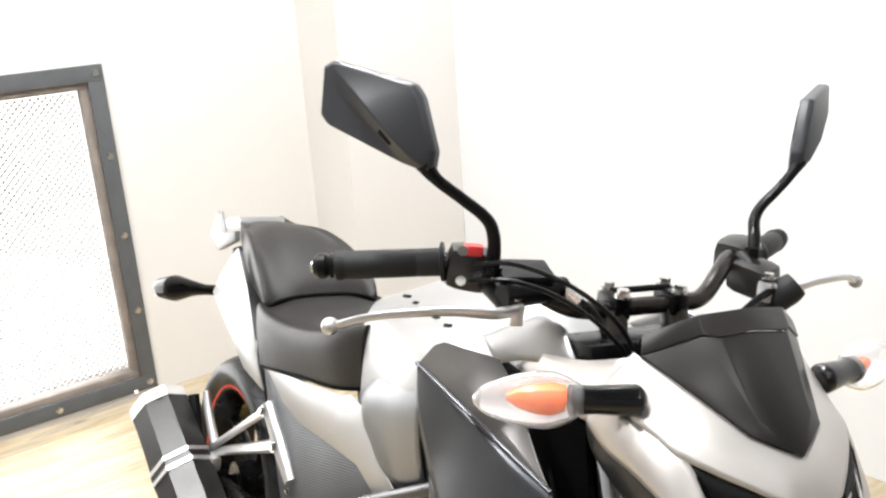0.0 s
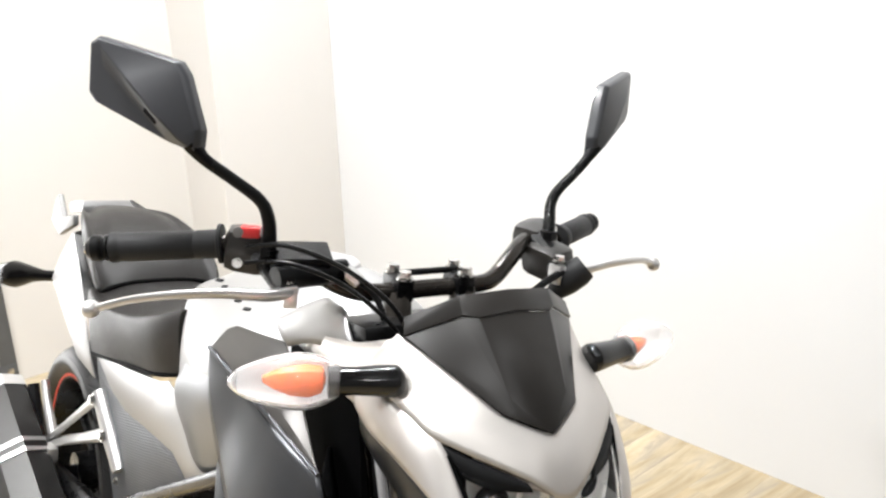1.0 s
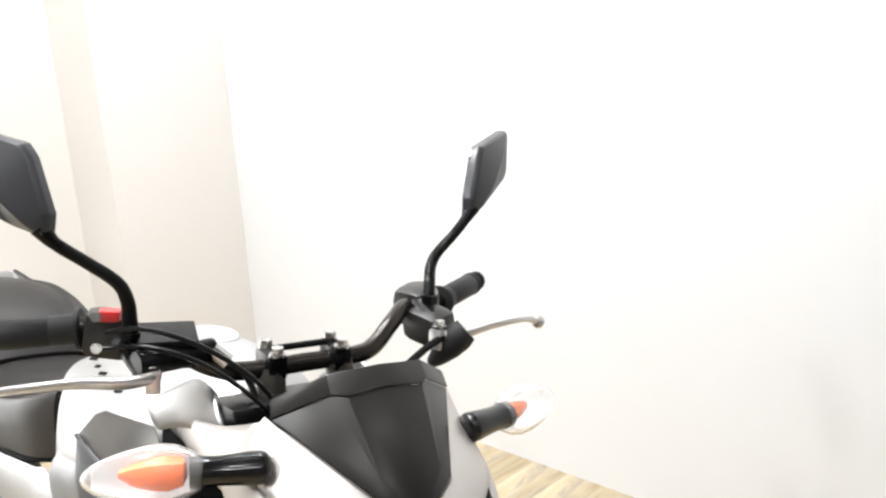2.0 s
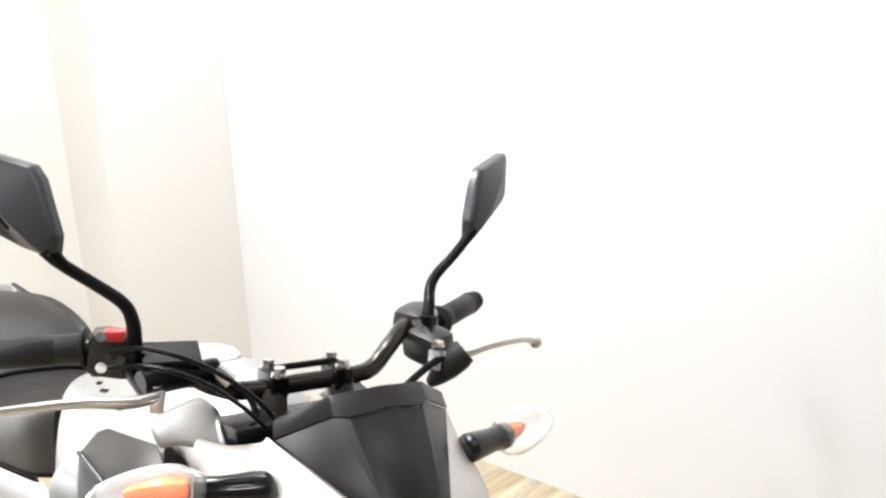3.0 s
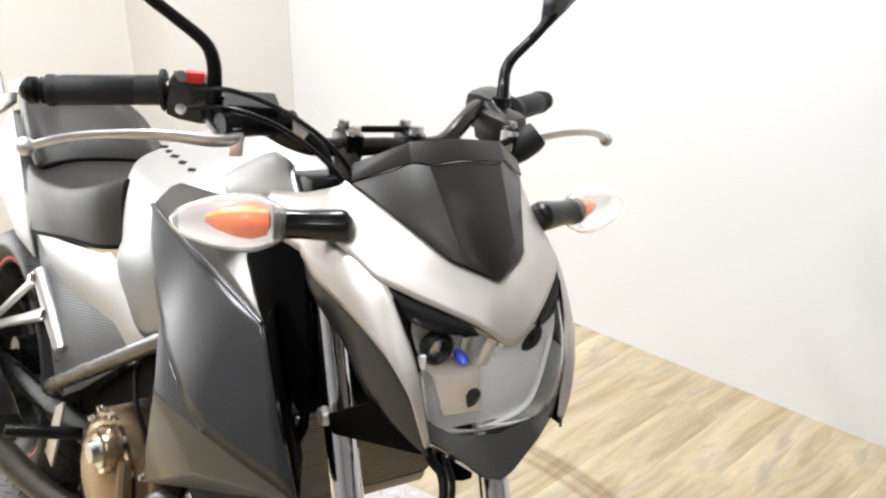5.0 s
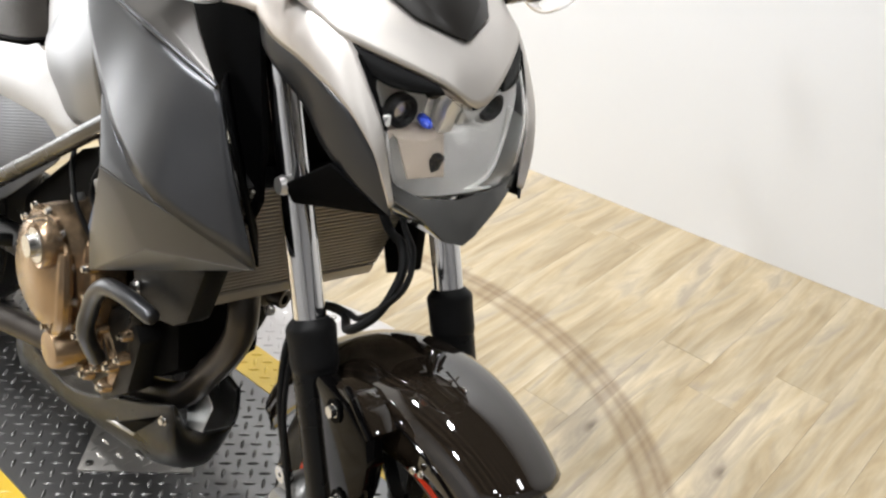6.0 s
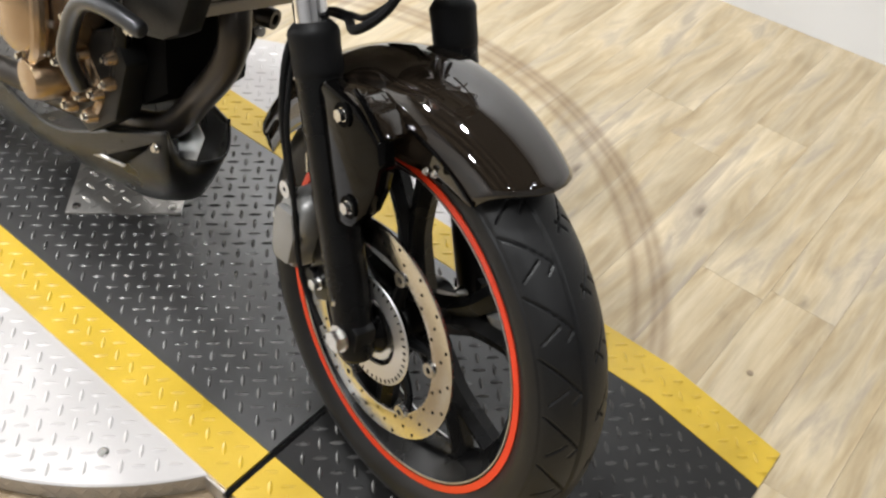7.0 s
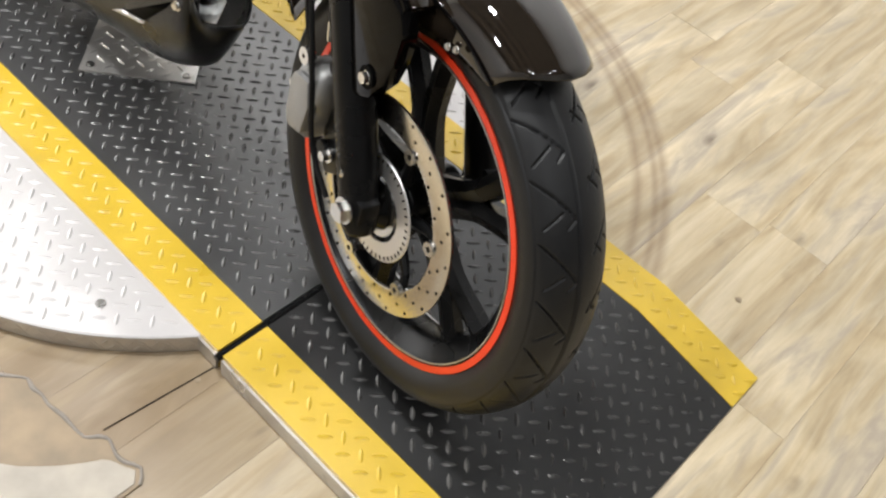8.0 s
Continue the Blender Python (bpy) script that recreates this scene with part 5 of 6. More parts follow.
Bp("piping", tube([(-1.303, -0.134, 0.423), (-1.303, -0.113, 0.441), (-1.303, -0.065, 0.453), (-1.303, 0, 0.456), (-1.303, 0.065, 0.453), (-1.303, 0.113, 0.441), (-1.303, 0.134, 0.423)], 0.0055, seg=8, per=5), COWLBK, pill, "black seam between the seats")
# tail
for s in (-1, 1):
    Bp("tail_panel", facets([(-1.253, s * 0.140, 0.272), (-1.281, s * 0.146, 0.322), (-1.389, s * 0.142, 0.456), (-1.500, s * 0.128, 0.512), (-1.580, s * 0.131, 0.440), (-1.640, s * 0.135, 0.366), (-1.350, s * 0.150, 0.285), (-1.470, s * 0.150, 0.385)], [(0, 1, 6), (1, 2, 7, 6), (2, 3, 4, 7), (4, 5, 7), (5, 6, 7)]), SILVER, label="silver folded tail panel", thick=0.004, round_edges=0.003, sharp=12)
    if s < 0:
        rail = [(-1.696, -0.115, 0.552), (-1.756, -0.115, 0.476), (-1.680, -0.115, 0.456), (-1.575, -0.110, 0.506), (-1.579, -0.110, 0.530), (-1.652, -0.115, 0.507)]
        Bp("grab_rail", facets(rail, [(0, 1, 5), (1, 2, 5), (2, 3, 4, 5)]), CASTM, label="dull grey hooked grab rail", thick=0.014, round_edges=0.004)
    else:
        rail = [(-1.855, 0.108, 0.500), (-1.800, 0.115, 0.484), (-1.600, 0.118, 0.480), (-1.530, 0.118, 0.490), (-1.628, 0.116, 0.502)]
        Bp("grab_rail", facets(rail, [(0, 1, 4), (1, 2, 3, 4)]), DKCAST, label="dark pointed grab rail", thick=0.012, round_edges=0.003)
    st = Bp("rear_signal", tube([(-1.62, s * 0.10, 0.372), (-1.68, s * 0.14, 0.358), (-1.72, s * 0.160, 0.350), (-1.775, s * 0.185, 0.335), (-1.835, s * 0.205, 0.318), (-1.855, s * 0.212, 0.312)], [0.013, 0.013, 0.019, 0.033, 0.025, 0.006], seg=16, per=4), GLOSSY, label="dark rear turn signal")
Bp("tail_body", prism([(-1.26, 0.29), (-1.34, 0.42), (-1.56, 0.49), (-1.64, 0.48), (-1.60, 0.36), (-1.45, 0.31)], -0.10, 0.10, 0.02), MATTE, label="black tail underbody")
Bp("tail_cover", box(0.12, 0.12, 0.030, pose(-1.755, 0, 0.505, 0, -14, 0), 0.012), SILVER, label="silver cap behind the seat")
# side panels
for s in (-1, 1):
    side = Bp("side_panel", facets([(-1.243, s * 0.141, 0.330), (-1.05, s * 0.142, 0.376), (-0.900, s * 0.136, 0.412), (-0.866, s * 0.134, 0.427), (-0.775, s * 0.136, 0.421), (-0.711, s * 0.138, 0.355), (-0.683, s * 0.138, 0.345), (-0.746, s * 0.136, 0.302), (-0.814, s * 0.139, 0.324), (-0.953, s * 0.139, 0.305), (-1.057, s * 0.139, 0.288), (-1.153, s * 0.138, 0.292)], [(0, 1, 10, 11), (1, 2, 9, 10), (2, 3, 4, 8, 9), (4, 5, 6, 7, 8)]), SILVER, label="silver side panel under the seat", thick=0.004, round_edges=0.003)
    Bp("ribbed_cover", facets([(-1.285, s * 0.131, 0.322), (-1.240, s * 0.136, 0.330), (-1.150, s * 0.134, 0.295), (-1.057, s * 0.135, 0.291), (-0.953, s * 0.135, 0.308), (-0.814, s * 0.135, 0.327), (-0.746, s * 0.132, 0.304), (-0.80, s * 0.128, 0.255), (-0.98, s * 0.130, 0.120), (-1.12, s * 0.126, 0.030), (-1.20, s * 0.124, 0.14), (-1.262, s * 0.128, 0.262)], [(11, 0, 1, 2), (11, 2, 3, 10), (3, 4, 8, 10), (4, 5, 7, 8), (5, 6, 7), (8, 9, 10)]), RIBBED, side, "ribbed dark grey lower cover", thick=0.004, round_edges=0.003)
    Bp("cover_bolt", bolt((-1.10, s * 0.134, 0.125), (0, s, 0), 0.006, 0.004), STEEL, side)
# radiator shrouds: a big smooth face, a bent top, a small side plate and two lower facets
for s in (-1, 1):
    T, Fp, tip = (-0.560, -0.196, 0.607), (-0.276, -0.183, 0.567), (-0.191, -0.167, 0.396)
    P1, P2, G, K = (-0.485, -0.207, 0.493), (-0.413, -0.238, 0.428), (-0.302, -0.224, 0.430), (-0.338, -0.214, 0.356)
    up_line = [Vector(T).lerp(Vector(Fp), k / 5) for k in range(6)]
    low_line = [Vector(p) for p in (T, (-0.536, -0.204, 0.556), P1, (-0.405, -0.222, 0.458), G, tip)]
    face = loft([(p.x, -s * p.y, p.z) for p in up_line], [(p.x, -s * p.y, p.z) for p in low_line], (0.001, s * 0.004, 0.001), 4, 4)
    shroud = Bp("radiator_shroud", face, GREYP, label="gunmetal faceted radiator shroud", thick=0.003, sharp=60)
    top = [T, (-0.556, -0.176, 0.633), (-0.544, -0.168, 0.641), (-0.452, -0.146, 0.6505), (-0.407, -0.152, 0.634), (-0.349, -0.167, 0.603), (-0.298, -0.179, 0.577), Fp]
    Bp("shroud_top", facets([(x, -s * y, z + 0.0005) for x, y, z in top], [tuple(range(8))]), TOPM, shroud, "flat brownish grey top of the shroud", thick=0.003, round_edges=0.0015)
    Bp("shroud_edge", tube([(p.x, -s * p.y * 1.004, p.z + 0.001) for p in up_line], 0.0028, seg=10, per=2), GREYP, shroud, "rounded edge between the two faces")
    Bp("shroud_plate", facets([(x, -s * y, z) for x, y, z in ((-0.487, -0.2065, 0.489), P2, (-0.306, -0.226, 0.429), (-0.398, -0.2235, 0.459))], [(0, 1, 2, 3)]), GREYP, shroud, "small flat side plate", thick=0.004, round_edges=0.002)
    W = [P2, (-0.304, -0.2235, 0.4275), tip, K, (-0.505, -0.200, 0.238), (-0.492, -0.208, 0.300)]
    Bp("shroud_lower", facets([(x, -s * y, z - 0.0015) for x, y, z in W], [(0, 1, 2, 3), (0, 3, 4, 5), (3, 2, 4)]), GREYP, shroud, "folded lower part of the shroud", thick=0.003, round_edges=0.004, sharp=20)
    # dark sheet: the shade inside the shroud is painted as its colour
    Bp("shroud_gap_shade", facets([(x, -s * y, z) for x, y, z in ((-0.280, -0.178, 0.563), (-0.350, -0.130, 0.556), (-0.262, -0.122, 0.40), (-0.196, -0.162, 0.396))], [(0, 1, 2, 3)]), COWLBK, shroud, "near-black sheet for the shade inside the shroud", thick=0.003)
    wing_a = [(-0.52, -0.128, 0.655), (-0.465, -0.122, 0.690), (-0.420, -0.110, 0.716), (-0.380, -0.108, 0.712)]
    wing_b = [(-0.47, -0.132, 0.636), (-0.430, -0.128, 0.655), (-0.385, -0.124, 0.668), (-0.344, -0.116, 0.684)]
    Bp("tank_wing", loft([(x, -s * y, z) for x, y, z in wing_a], [(x, -s * y, z) for x, y, z in wing_b], (0.002, s * 0.005, 0.002), 3, 3), SILVER, label="silver wing between the tank and the fork", thick=0.004, sharp=50)
# radiator
rad = Bp("radiator", box(0.030, 0.28, 0.19, pose(-0.313, 0.0, 0.370, 0, 20, 0), 0.004), ENGBLK, label="radiator with fine horizontal fins")
fin_mesh = mesh_of("fin", box(0.004, 0.262, 0.003), RADM)
for k in range(26):
    hang(new("fin", fin_mesh), rad, BD @ pose(-0.297, 0, 0.370, 0, 20, 0) @ pose(0.002, 0, -0.086 + k * 0.0068))
# kept near black for the shade of the gap beside the fork
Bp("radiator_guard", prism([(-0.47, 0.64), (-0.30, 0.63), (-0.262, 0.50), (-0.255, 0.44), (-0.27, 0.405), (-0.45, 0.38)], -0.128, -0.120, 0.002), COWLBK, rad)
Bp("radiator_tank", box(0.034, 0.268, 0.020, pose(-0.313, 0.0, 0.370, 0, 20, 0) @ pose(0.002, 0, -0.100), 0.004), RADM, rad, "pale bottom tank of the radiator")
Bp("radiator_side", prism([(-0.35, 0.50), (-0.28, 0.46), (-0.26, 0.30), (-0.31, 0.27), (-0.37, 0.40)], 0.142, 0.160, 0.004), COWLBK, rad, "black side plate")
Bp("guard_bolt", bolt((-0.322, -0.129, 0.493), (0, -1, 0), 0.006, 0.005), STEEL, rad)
# added filler: its near-black stands in for shade between shroud and fork
Bp("shade_gap_filler", prism([(-0.420, 0.620), (-0.320, 0.600), (-0.292, 0.520), (-0.305, 0.435), (-0.420, 0.400)], -0.112, 0.112, 0.006), COWLBK, label="added near-black filler for the shaded gap behind the fork")
# frame
for s in (-1, 1):
    Bp("frame_tube", tube([(-0.46, s * 0.155, 0.480), (-0.551, s * 0.170, 0.420), (-0.756, s * 0.170, 0.287), (-1.003, s * 0.170, 0.125), (-1.06, s * 0.15, 0.08)], [0.0105, 0.0115, 0.0115, 0.013, 0.014], seg=14, per=5, squash=1.2), TUBEM, label="glossy dark painted frame tube")
    if s < 0:
        Bp("down_tube", tube([(-0.36, s * 0.06, 0.50), (-0.47, s * 0.12, 0.30), (-0.50, s * 0.13, 0.08)], 0.013, seg=12, per=4), SATIN, label="black frame down tube")
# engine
# block darker than its castings: shade of the engine bay is in its colour
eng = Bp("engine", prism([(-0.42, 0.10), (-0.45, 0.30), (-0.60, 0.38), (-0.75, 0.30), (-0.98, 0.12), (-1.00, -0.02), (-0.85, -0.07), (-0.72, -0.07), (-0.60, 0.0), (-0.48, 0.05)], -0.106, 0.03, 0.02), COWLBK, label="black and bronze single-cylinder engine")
Bp("clutch_cover", lathe([(0.0005, -0.040), (0.055, -0.040), (0.078, -0.030), (0.088, -0.012), (0.090, 0.0)], 48, False, pose(-0.685, -0.165, 0.137)), BRONZE, eng, "bronze domed clutch cover")
Bp("clutch_rim", lathe([(0.088, -0.012), (0.100, -0.010), (0.103, 0.065), (0.088, 0.065)], 48, True, pose(-0.685, -0.165, 0.137)), BRONZE, eng)
Bp("oil_cap", lathe([(0.0005, -0.012), (0.016, -0.012), (0.017, 0.0), (0.026, 0.0), (0.027, 0.015), (0.0005, 0.015)], 28, True, pose(-0.653, -0.212, 0.201)), STEEL, eng, "bright oil filler cap")
Bp("cap_bezel", lathe([(0.026, 0.004), (0.033, -0.004), (0.036, 0.004), (0.036, 0.020), (0.026, 0.020)], 32, True, pose(-0.653, -0.206, 0.201)), BRONZE, eng, "bronze collar round the filler cap")
Bp("cover_ridge", tube([(-0.610, -0.186, 0.205), (-0.598, -0.190, 0.150), (-0.606, -0.188, 0.095), (-0.632, -0.184, 0.060)], [0.010, 0.013, 0.012, 0.008], seg=10, per=5), BRONZE, eng, "raised rib of the clutch cover")
Bp("case_flange", prism([(-0.590, 0.235), (-0.556, 0.215), (-0.548, 0.150), (-0.570, 0.085), (-0.600, 0.060), (-0.610, 0.150)], -0.168, -0.120, 0.006), BRONZE, eng, "bronze crankcase flange")
for x, z in ((-0.560, 0.205), (-0.553, 0.165), (-0.560, 0.120), (-0.578, 0.085)):
    Bp("flange_boss", lathe([(0.0005, -0.010), (0.007, -0.010), (0.010, 0.0), (0.010, 0.012), (0.0005, 0.012)], 16, True, pose(x, -0.168, z)), BRONZE, eng)
    Bp("cover_bolt", bolt((x, -0.178, z), (0, -1, 0), 0.0048, 0.005), STEEL, eng)
Bp("connector", box(0.018, 0.016, 0.050, pose(-0.575, -0.158, 0.272, 0, 18, 0), 0.004), BLUEC, eng, "blue wiring connector")
Bp("pump_cover", lathe([(0.0005, -0.022), (0.028, -0.020), (0.034, -0.008), (0.036, 0.075), (0.0005, 0.075)], 32, True, pose(-0.640, -0.172, 0.026)), BRONZE, eng, "bronze round side cover")
Bp("case_cover", prism([(-0.66, 0.085), (-0.50, 0.165), (-0.465, 0.13), (-0.49, 0.03), (-0.56, -0.03), (-0.63, -0.02)], -0.140, -0.10, 0.006), ENGBLK, eng)
for x, z, r in ((-0.644, 0.066, 0.016), (-0.589, 0.058, 0.018), (-0.568, 0.097, 0.014), (-0.528, 0.055, 0.013), (-0.497, 0.087, 0.012), (-0.493, 0.128, 0.011), (-0.603, -0.004, 0.015), (-0.545, 0.010, 0.014), (-0.565, 0.030, 0.010)):
    Bp("cover_boss", lathe([(0.0005, -0.014), (r * 0.66, -0.014), (r * 0.85, -0.007), (r, 0.006), (0.0005, 0.006)], 20, True, pose(x, -0.140, z)), BRONZE, eng)
    Bp("cover_bolt", bolt((x, -0.153, z), (0, -1, 0), r * 0.36, 0.005), STEEL, eng)
for pts in (((-0.644, 0.066), (-0.589, 0.058), (-0.565, 0.030)), ((-0.568, 0.097), (-0.528, 0.055), (-0.545, 0.010)), ((-0.589, 0.058), (-0.603, -0.004))):
    Bp("casting_rib", tube([(x, -0.138, z) for x, z in pts], 0.009, seg=10, per=4), BRONZE, eng)
Bp("side_cover", prism([(-0.475, 0.245), (-0.45, 0.30), (-0.30, 0.335), (-0.33, 0.245), (-0.362, 0.222), (-0.442, 0.196), (-0.462, 0.220)], -0.156, -0.120, 0.008), ENGBLK, eng, "black cast side cover")
for x, z in ((-0.452, 0.232), (-0.425, 0.208)):
    Bp("cover_bolt", bolt((x, -0.158, z), (0, -1, 0), 0.0075, 0.006), STEEL, eng)
for k in range(12):
    a = 2 * math.pi * k / 12
    Bp("cover_bolt", bolt((-0.685 + 0.098 * math.cos(a), -0.178, 0.137 + 0.098 * math.sin(a)), (0, -1, 0), 0.005, 0.006), STEEL, eng)
Bp("coolant_pipe", tube([(-0.548, -0.160, 0.06), (-0.540, -0.183, 0.115), (-0.527, -0.185, 0.160), (-0.506, -0.187, 0.198), (-0.480, -0.187, 0.222), (-0.447, -0.186, 0.233), (-0.410, -0.184, 0.238), (-0.372, -0.180, 0.238), (-0.364, -0.179, 0.238)], [0.0125, 0.0125, 0.0125, 0.0125, 0.0125, 0.012, 0.0118, 0.0112, 0.007], seg=14, per=6), GREYP, eng, "grey bent coolant pipe")
Bp("cylinder_head", prism([(-0.46, 0.28), (-0.50, 0.42), (-0.62, 0.40), (-0.60, 0.28)], -0.11, 0.05, 0.015), ENGBLK, eng)
for pts in (((-0.60, -0.150, 0.22), (-0.63, -0.165, 0.27), (-0.66, -0.160, 0.31), (-0.70, -0.140, 0.33)), ((-0.57, -0.150, 0.25), (-0.60, -0.158, 0.30), (-0.585, -0.150, 0.35), (-0.54, -0.135, 0.39))):
    Bp("wire", tube(pts, 0.0038, seg=8, per=5), MATTE, eng)
for x, z in ((-0.655, 0.268), (-0.585, 0.322)):
    Bp("hose_clip", box(0.022, 0.014, 0.012, pose(x, -0.152, z, 0, -30, 0), 0.003), CASTM, eng)
Bp("injector_rail", rod((-0.60, -0.150, 0.305), (-0.52, -0.150, 0.352), 0.0055, 10), CASTM, eng, "thin grey rail")
Bp("plug_lead", tube([(-0.59, -0.15, 0.30), (-0.575, -0.155, 0.27), (-0.58, -0.15, 0.235)], 0.006, seg=10, per=5), CASTM, eng)
Bp("exhaust_header", tube([(-0.44, -0.03, 0.29), (-0.375, -0.05, 0.275), (-0.350, -0.06, 0.235), (-0.352, -0.06, 0.195), (-0.372, -0.06, 0.150), (-0.410, -0.06, 0.096), (-0.479, -0.06, 0.010), (-0.62, -0.06, -0.06)], 0.021, seg=18, per=6), PIPEM, label="dark exhaust header pipe")
Bp("exhaust_flange", lathe([(0.008, -0.008), (0.020, -0.008), (0.022, -0.005), (0.022, 0.002), (0.015, 0.004), (0.014, 0.026), (0.008, 0.026)], 24, True, Matrix.Translation((-0.405, 0.02, 0.212)) @ pose(0, 0, 0, 0, 35, -70)), PIPEM, eng, "brown exhaust flange")
for dx, dz in ((-0.016, 0.018), (0.018, -0.014)):
    Bp("flange_bolt", bolt((-0.402 + dx, 0.008, 0.212 + dz), (0.7, -0.7, 0.2), 0.006, 0.008), STEEL, eng)
Bp("coolant_hose", tube([(-0.402, 0.03, 0.225), (-0.414, 0.022, 0.185), (-0.428, 0.018, 0.145), (-0.452, 0.012, 0.105)], 0.009, seg=14, per=5), MATTE, eng, "black coolant hose")
# belly pan
pan_rows = [
    [(-0.950, -0.119, -0.125), (-0.952, -0.119, -0.185), (-0.955, -0.095, -0.245), (-0.955, -0.02, -0.260), (-0.955, 0.05, -0.250), (-0.952, 0.075, -0.190), (-0.950, 0.080, -0.130)],
    [(-0.790, -0.119, -0.128), (-0.770, -0.118, -0.162), (-0.750, -0.090, -0.195), (-0.750, -0.02, -0.225), (-0.750, 0.05, -0.220), (-0.760, 0.070, -0.170), (-0.770, 0.075, -0.120)],
    [(-0.688, -0.118, -0.104), (-0.670, -0.118, -0.130), (-0.640, -0.090, -0.162), (-0.620, -0.03, -0.195), (-0.640, 0.04, -0.195), (-0.660, 0.062, -0.150), (-0.680, 0.070, -0.090)],
    [(-0.538, -0.118, -0.017), (-0.530, -0.118, -0.062), (-0.510, -0.090, -0.120), (-0.530, -0.03, -0.165), (-0.560, 0.03, -0.160), (-0.570, 0.055, -0.100), (-0.580, 0.060, -0.020)],
    [(-0.415, -0.116, 0.052), (-0.418, -0.112, -0.015), (-0.432, -0.085, -0.075), (-0.451, -0.03, -0.117), (-0.480, 0.01, -0.118), (-0.484, 0.035, -0.065), (-0.482, 0.044, -0.005)],
    [(-0.405, -0.112, 0.054), (-0.408, -0.092, 0.000), (-0.412, -0.065, -0.040), (-0.424, -0.025, -0.075), (-0.444, 0.005, -0.075), (-0.458, 0.028, -0.045), (-0.468, 0.040, 0.000)],
    [(-0.406, -0.110, 0.056), (-0.424, -0.078, 0.000), (-0.424, -0.052, -0.022), (-0.418, -0.018, -0.026), (-0.424, 0.006, -0.028), (-0.444, 0.026, -0.018), (-0.466, 0.038, 0.004)],
]
pan = Bp("belly_pan", skin(pan_rows, 4, 4), PANM, label="matte black belly pan", thick=0.004, sharp=50)
# slot is not cut: a dark sheet on the pan gives its shade
Bp("slot_shade", facets([(-0.545, -0.1205, -0.066), (-0.434, -0.1185, 0.020), (-0.448, -0.1185, 0.000), (-0.492, -0.1205, -0.048)], [(0, 1, 2, 3)]), COWLBK, pan, "dark sheet for the shaded slot in the pan's side", thick=0.002)
# pale strip painted for the light that shows through the opening
Bp("slot_light_strip", facets([(-0.586, -0.1210, -0.091), (-0.559, -0.1215, -0.073), (-0.492, -0.1215, -0.050), (-0.496, -0.1215, -0.057)], [(0, 1, 2, 3)]), ALLOY, pan, "pale strip for light showing through the slot", thick=0.002)
Bp("pan_bolt", bolt((-0.421, -0.117, 0.022), (0.2, -1, 0), 0.0055, 0.005), STEEL, pan)
Bp("heat_plate", facets([(-0.463, -0.055, -0.003), (-0.482, -0.020, 0.019), (-0.4222, -0.040, 0.0196), (-0.396, -0.070, 0.004), (-0.437, -0.068, -0.018)], [(0, 1, 2, 3, 4)]), WHITEM, pan, "pale crumpled plate inside the pan", thick=0.003)
# rear wheel, swingarm, silencer
RC = Vector((-1.455, -0.055, -0.042))
rw = Bp("rear_wheel", lathe([(0.02, -0.06), (0.045, -0.06), (0.045, 0.06), (0.02, 0.06)], 40, True, Matrix.Translation(RC)), SATIN, label="rear wheel with a red rim ring")
t = tyre(0.294, 0.078, 0.226, 800, 80, 18)
t.transform(Matrix.Translation(RC))
Bp("tyre", t, RUBBER, rw, "black rear tyre")
Bp("rim", lathe([(0.228, -0.054), (0.228, -0.060), (0.214, -0.058), (0.202, -0.03), (0.190, 0.0), (0.202, 0.03), (0.214, 0.058), (0.228, 0.060), (0.228, 0.054), (0.210, 0.0)], 120, True, Matrix.Translation(RC)), SATIN, rw)
for s in (-1, 1):
    Bp("rim_tape", lathe([(0.2245, s * 0.0590), (0.2245, s * 0.0612), (0.2190, s * 0.0605), (0.2190, s * 0.0580)], 120, True, Matrix.Translation(RC)), REDTAPE, rw)
for k in range(5):
    a = 2 * math.pi * k / 5 + 0.3
    d = Vector((math.cos(a), 0, math.sin(a)))
    Bp("spoke", tube([RC + d * 0.04, RC + d * 0.12, RC + d * 0.197], [0.016, 0.012, 0.014], seg=10, per=4, squash=1.4), SATIN, rw)
Bp("axle", rod(RC + Vector((0, -0.112, 0)), RC + Vector((0, 0.112, 0)), 0.019, 20), SATIN, rw)
for s in (-1, 1):
    Bp("swingarm", tube([(-0.95, s * 0.09 - 0.01, 0.03), (-1.15, s * 0.10 - 0.03, 0.005), (-1.49, s * 0.100 - 0.055, -0.040)], [0.028, 0.024, 0.017], seg=12, per=4, squash=0.7), SATIN, label="black swingarm")
s0, s1 = Vector((-1.27, -0.212, -0.120)), Vector((-1.660, -0.238, 0.060))
sx = lambda t: s0 + (s1 - s0) * t
sil = Bp("silencer", tube([sx(-0.06), sx(0.0), sx(1.0)], [0.050, 0.076, 0.074], seg=8, per=1, squash=0.86), EXHM, label="dark silencer with a bright end cap", sharp=20)
Bp("end_cap", tube([sx(0.985), sx(1.06), sx(1.10)], [0.0765, 0.074, 0.050], seg=8, per=1, squash=0.86), ALLOY, sil, "bright alloy end cap", sharp=20)
for t0, t1 in ((0.52, 0.545), (0.585, 0.61)):
    Bp("clamp_band", tube([sx(t0), sx(t1)], 0.0785, seg=8, per=1, squash=0.87), ALLOY, sil, "bright clamp band", sharp=20)
Bp("clamp_web", tube([sx(0.54), sx(0.59)], 0.0772, seg=8, per=1, squash=0.87), EXHM, sil, sharp=20)
Bp("clamp_lug", box(0.040, 0.022, 0.034, Matrix.Translation(sx(0.565) + Vector((0.030, 0.060, 0.034))), 0.006), ALLOY, sil)
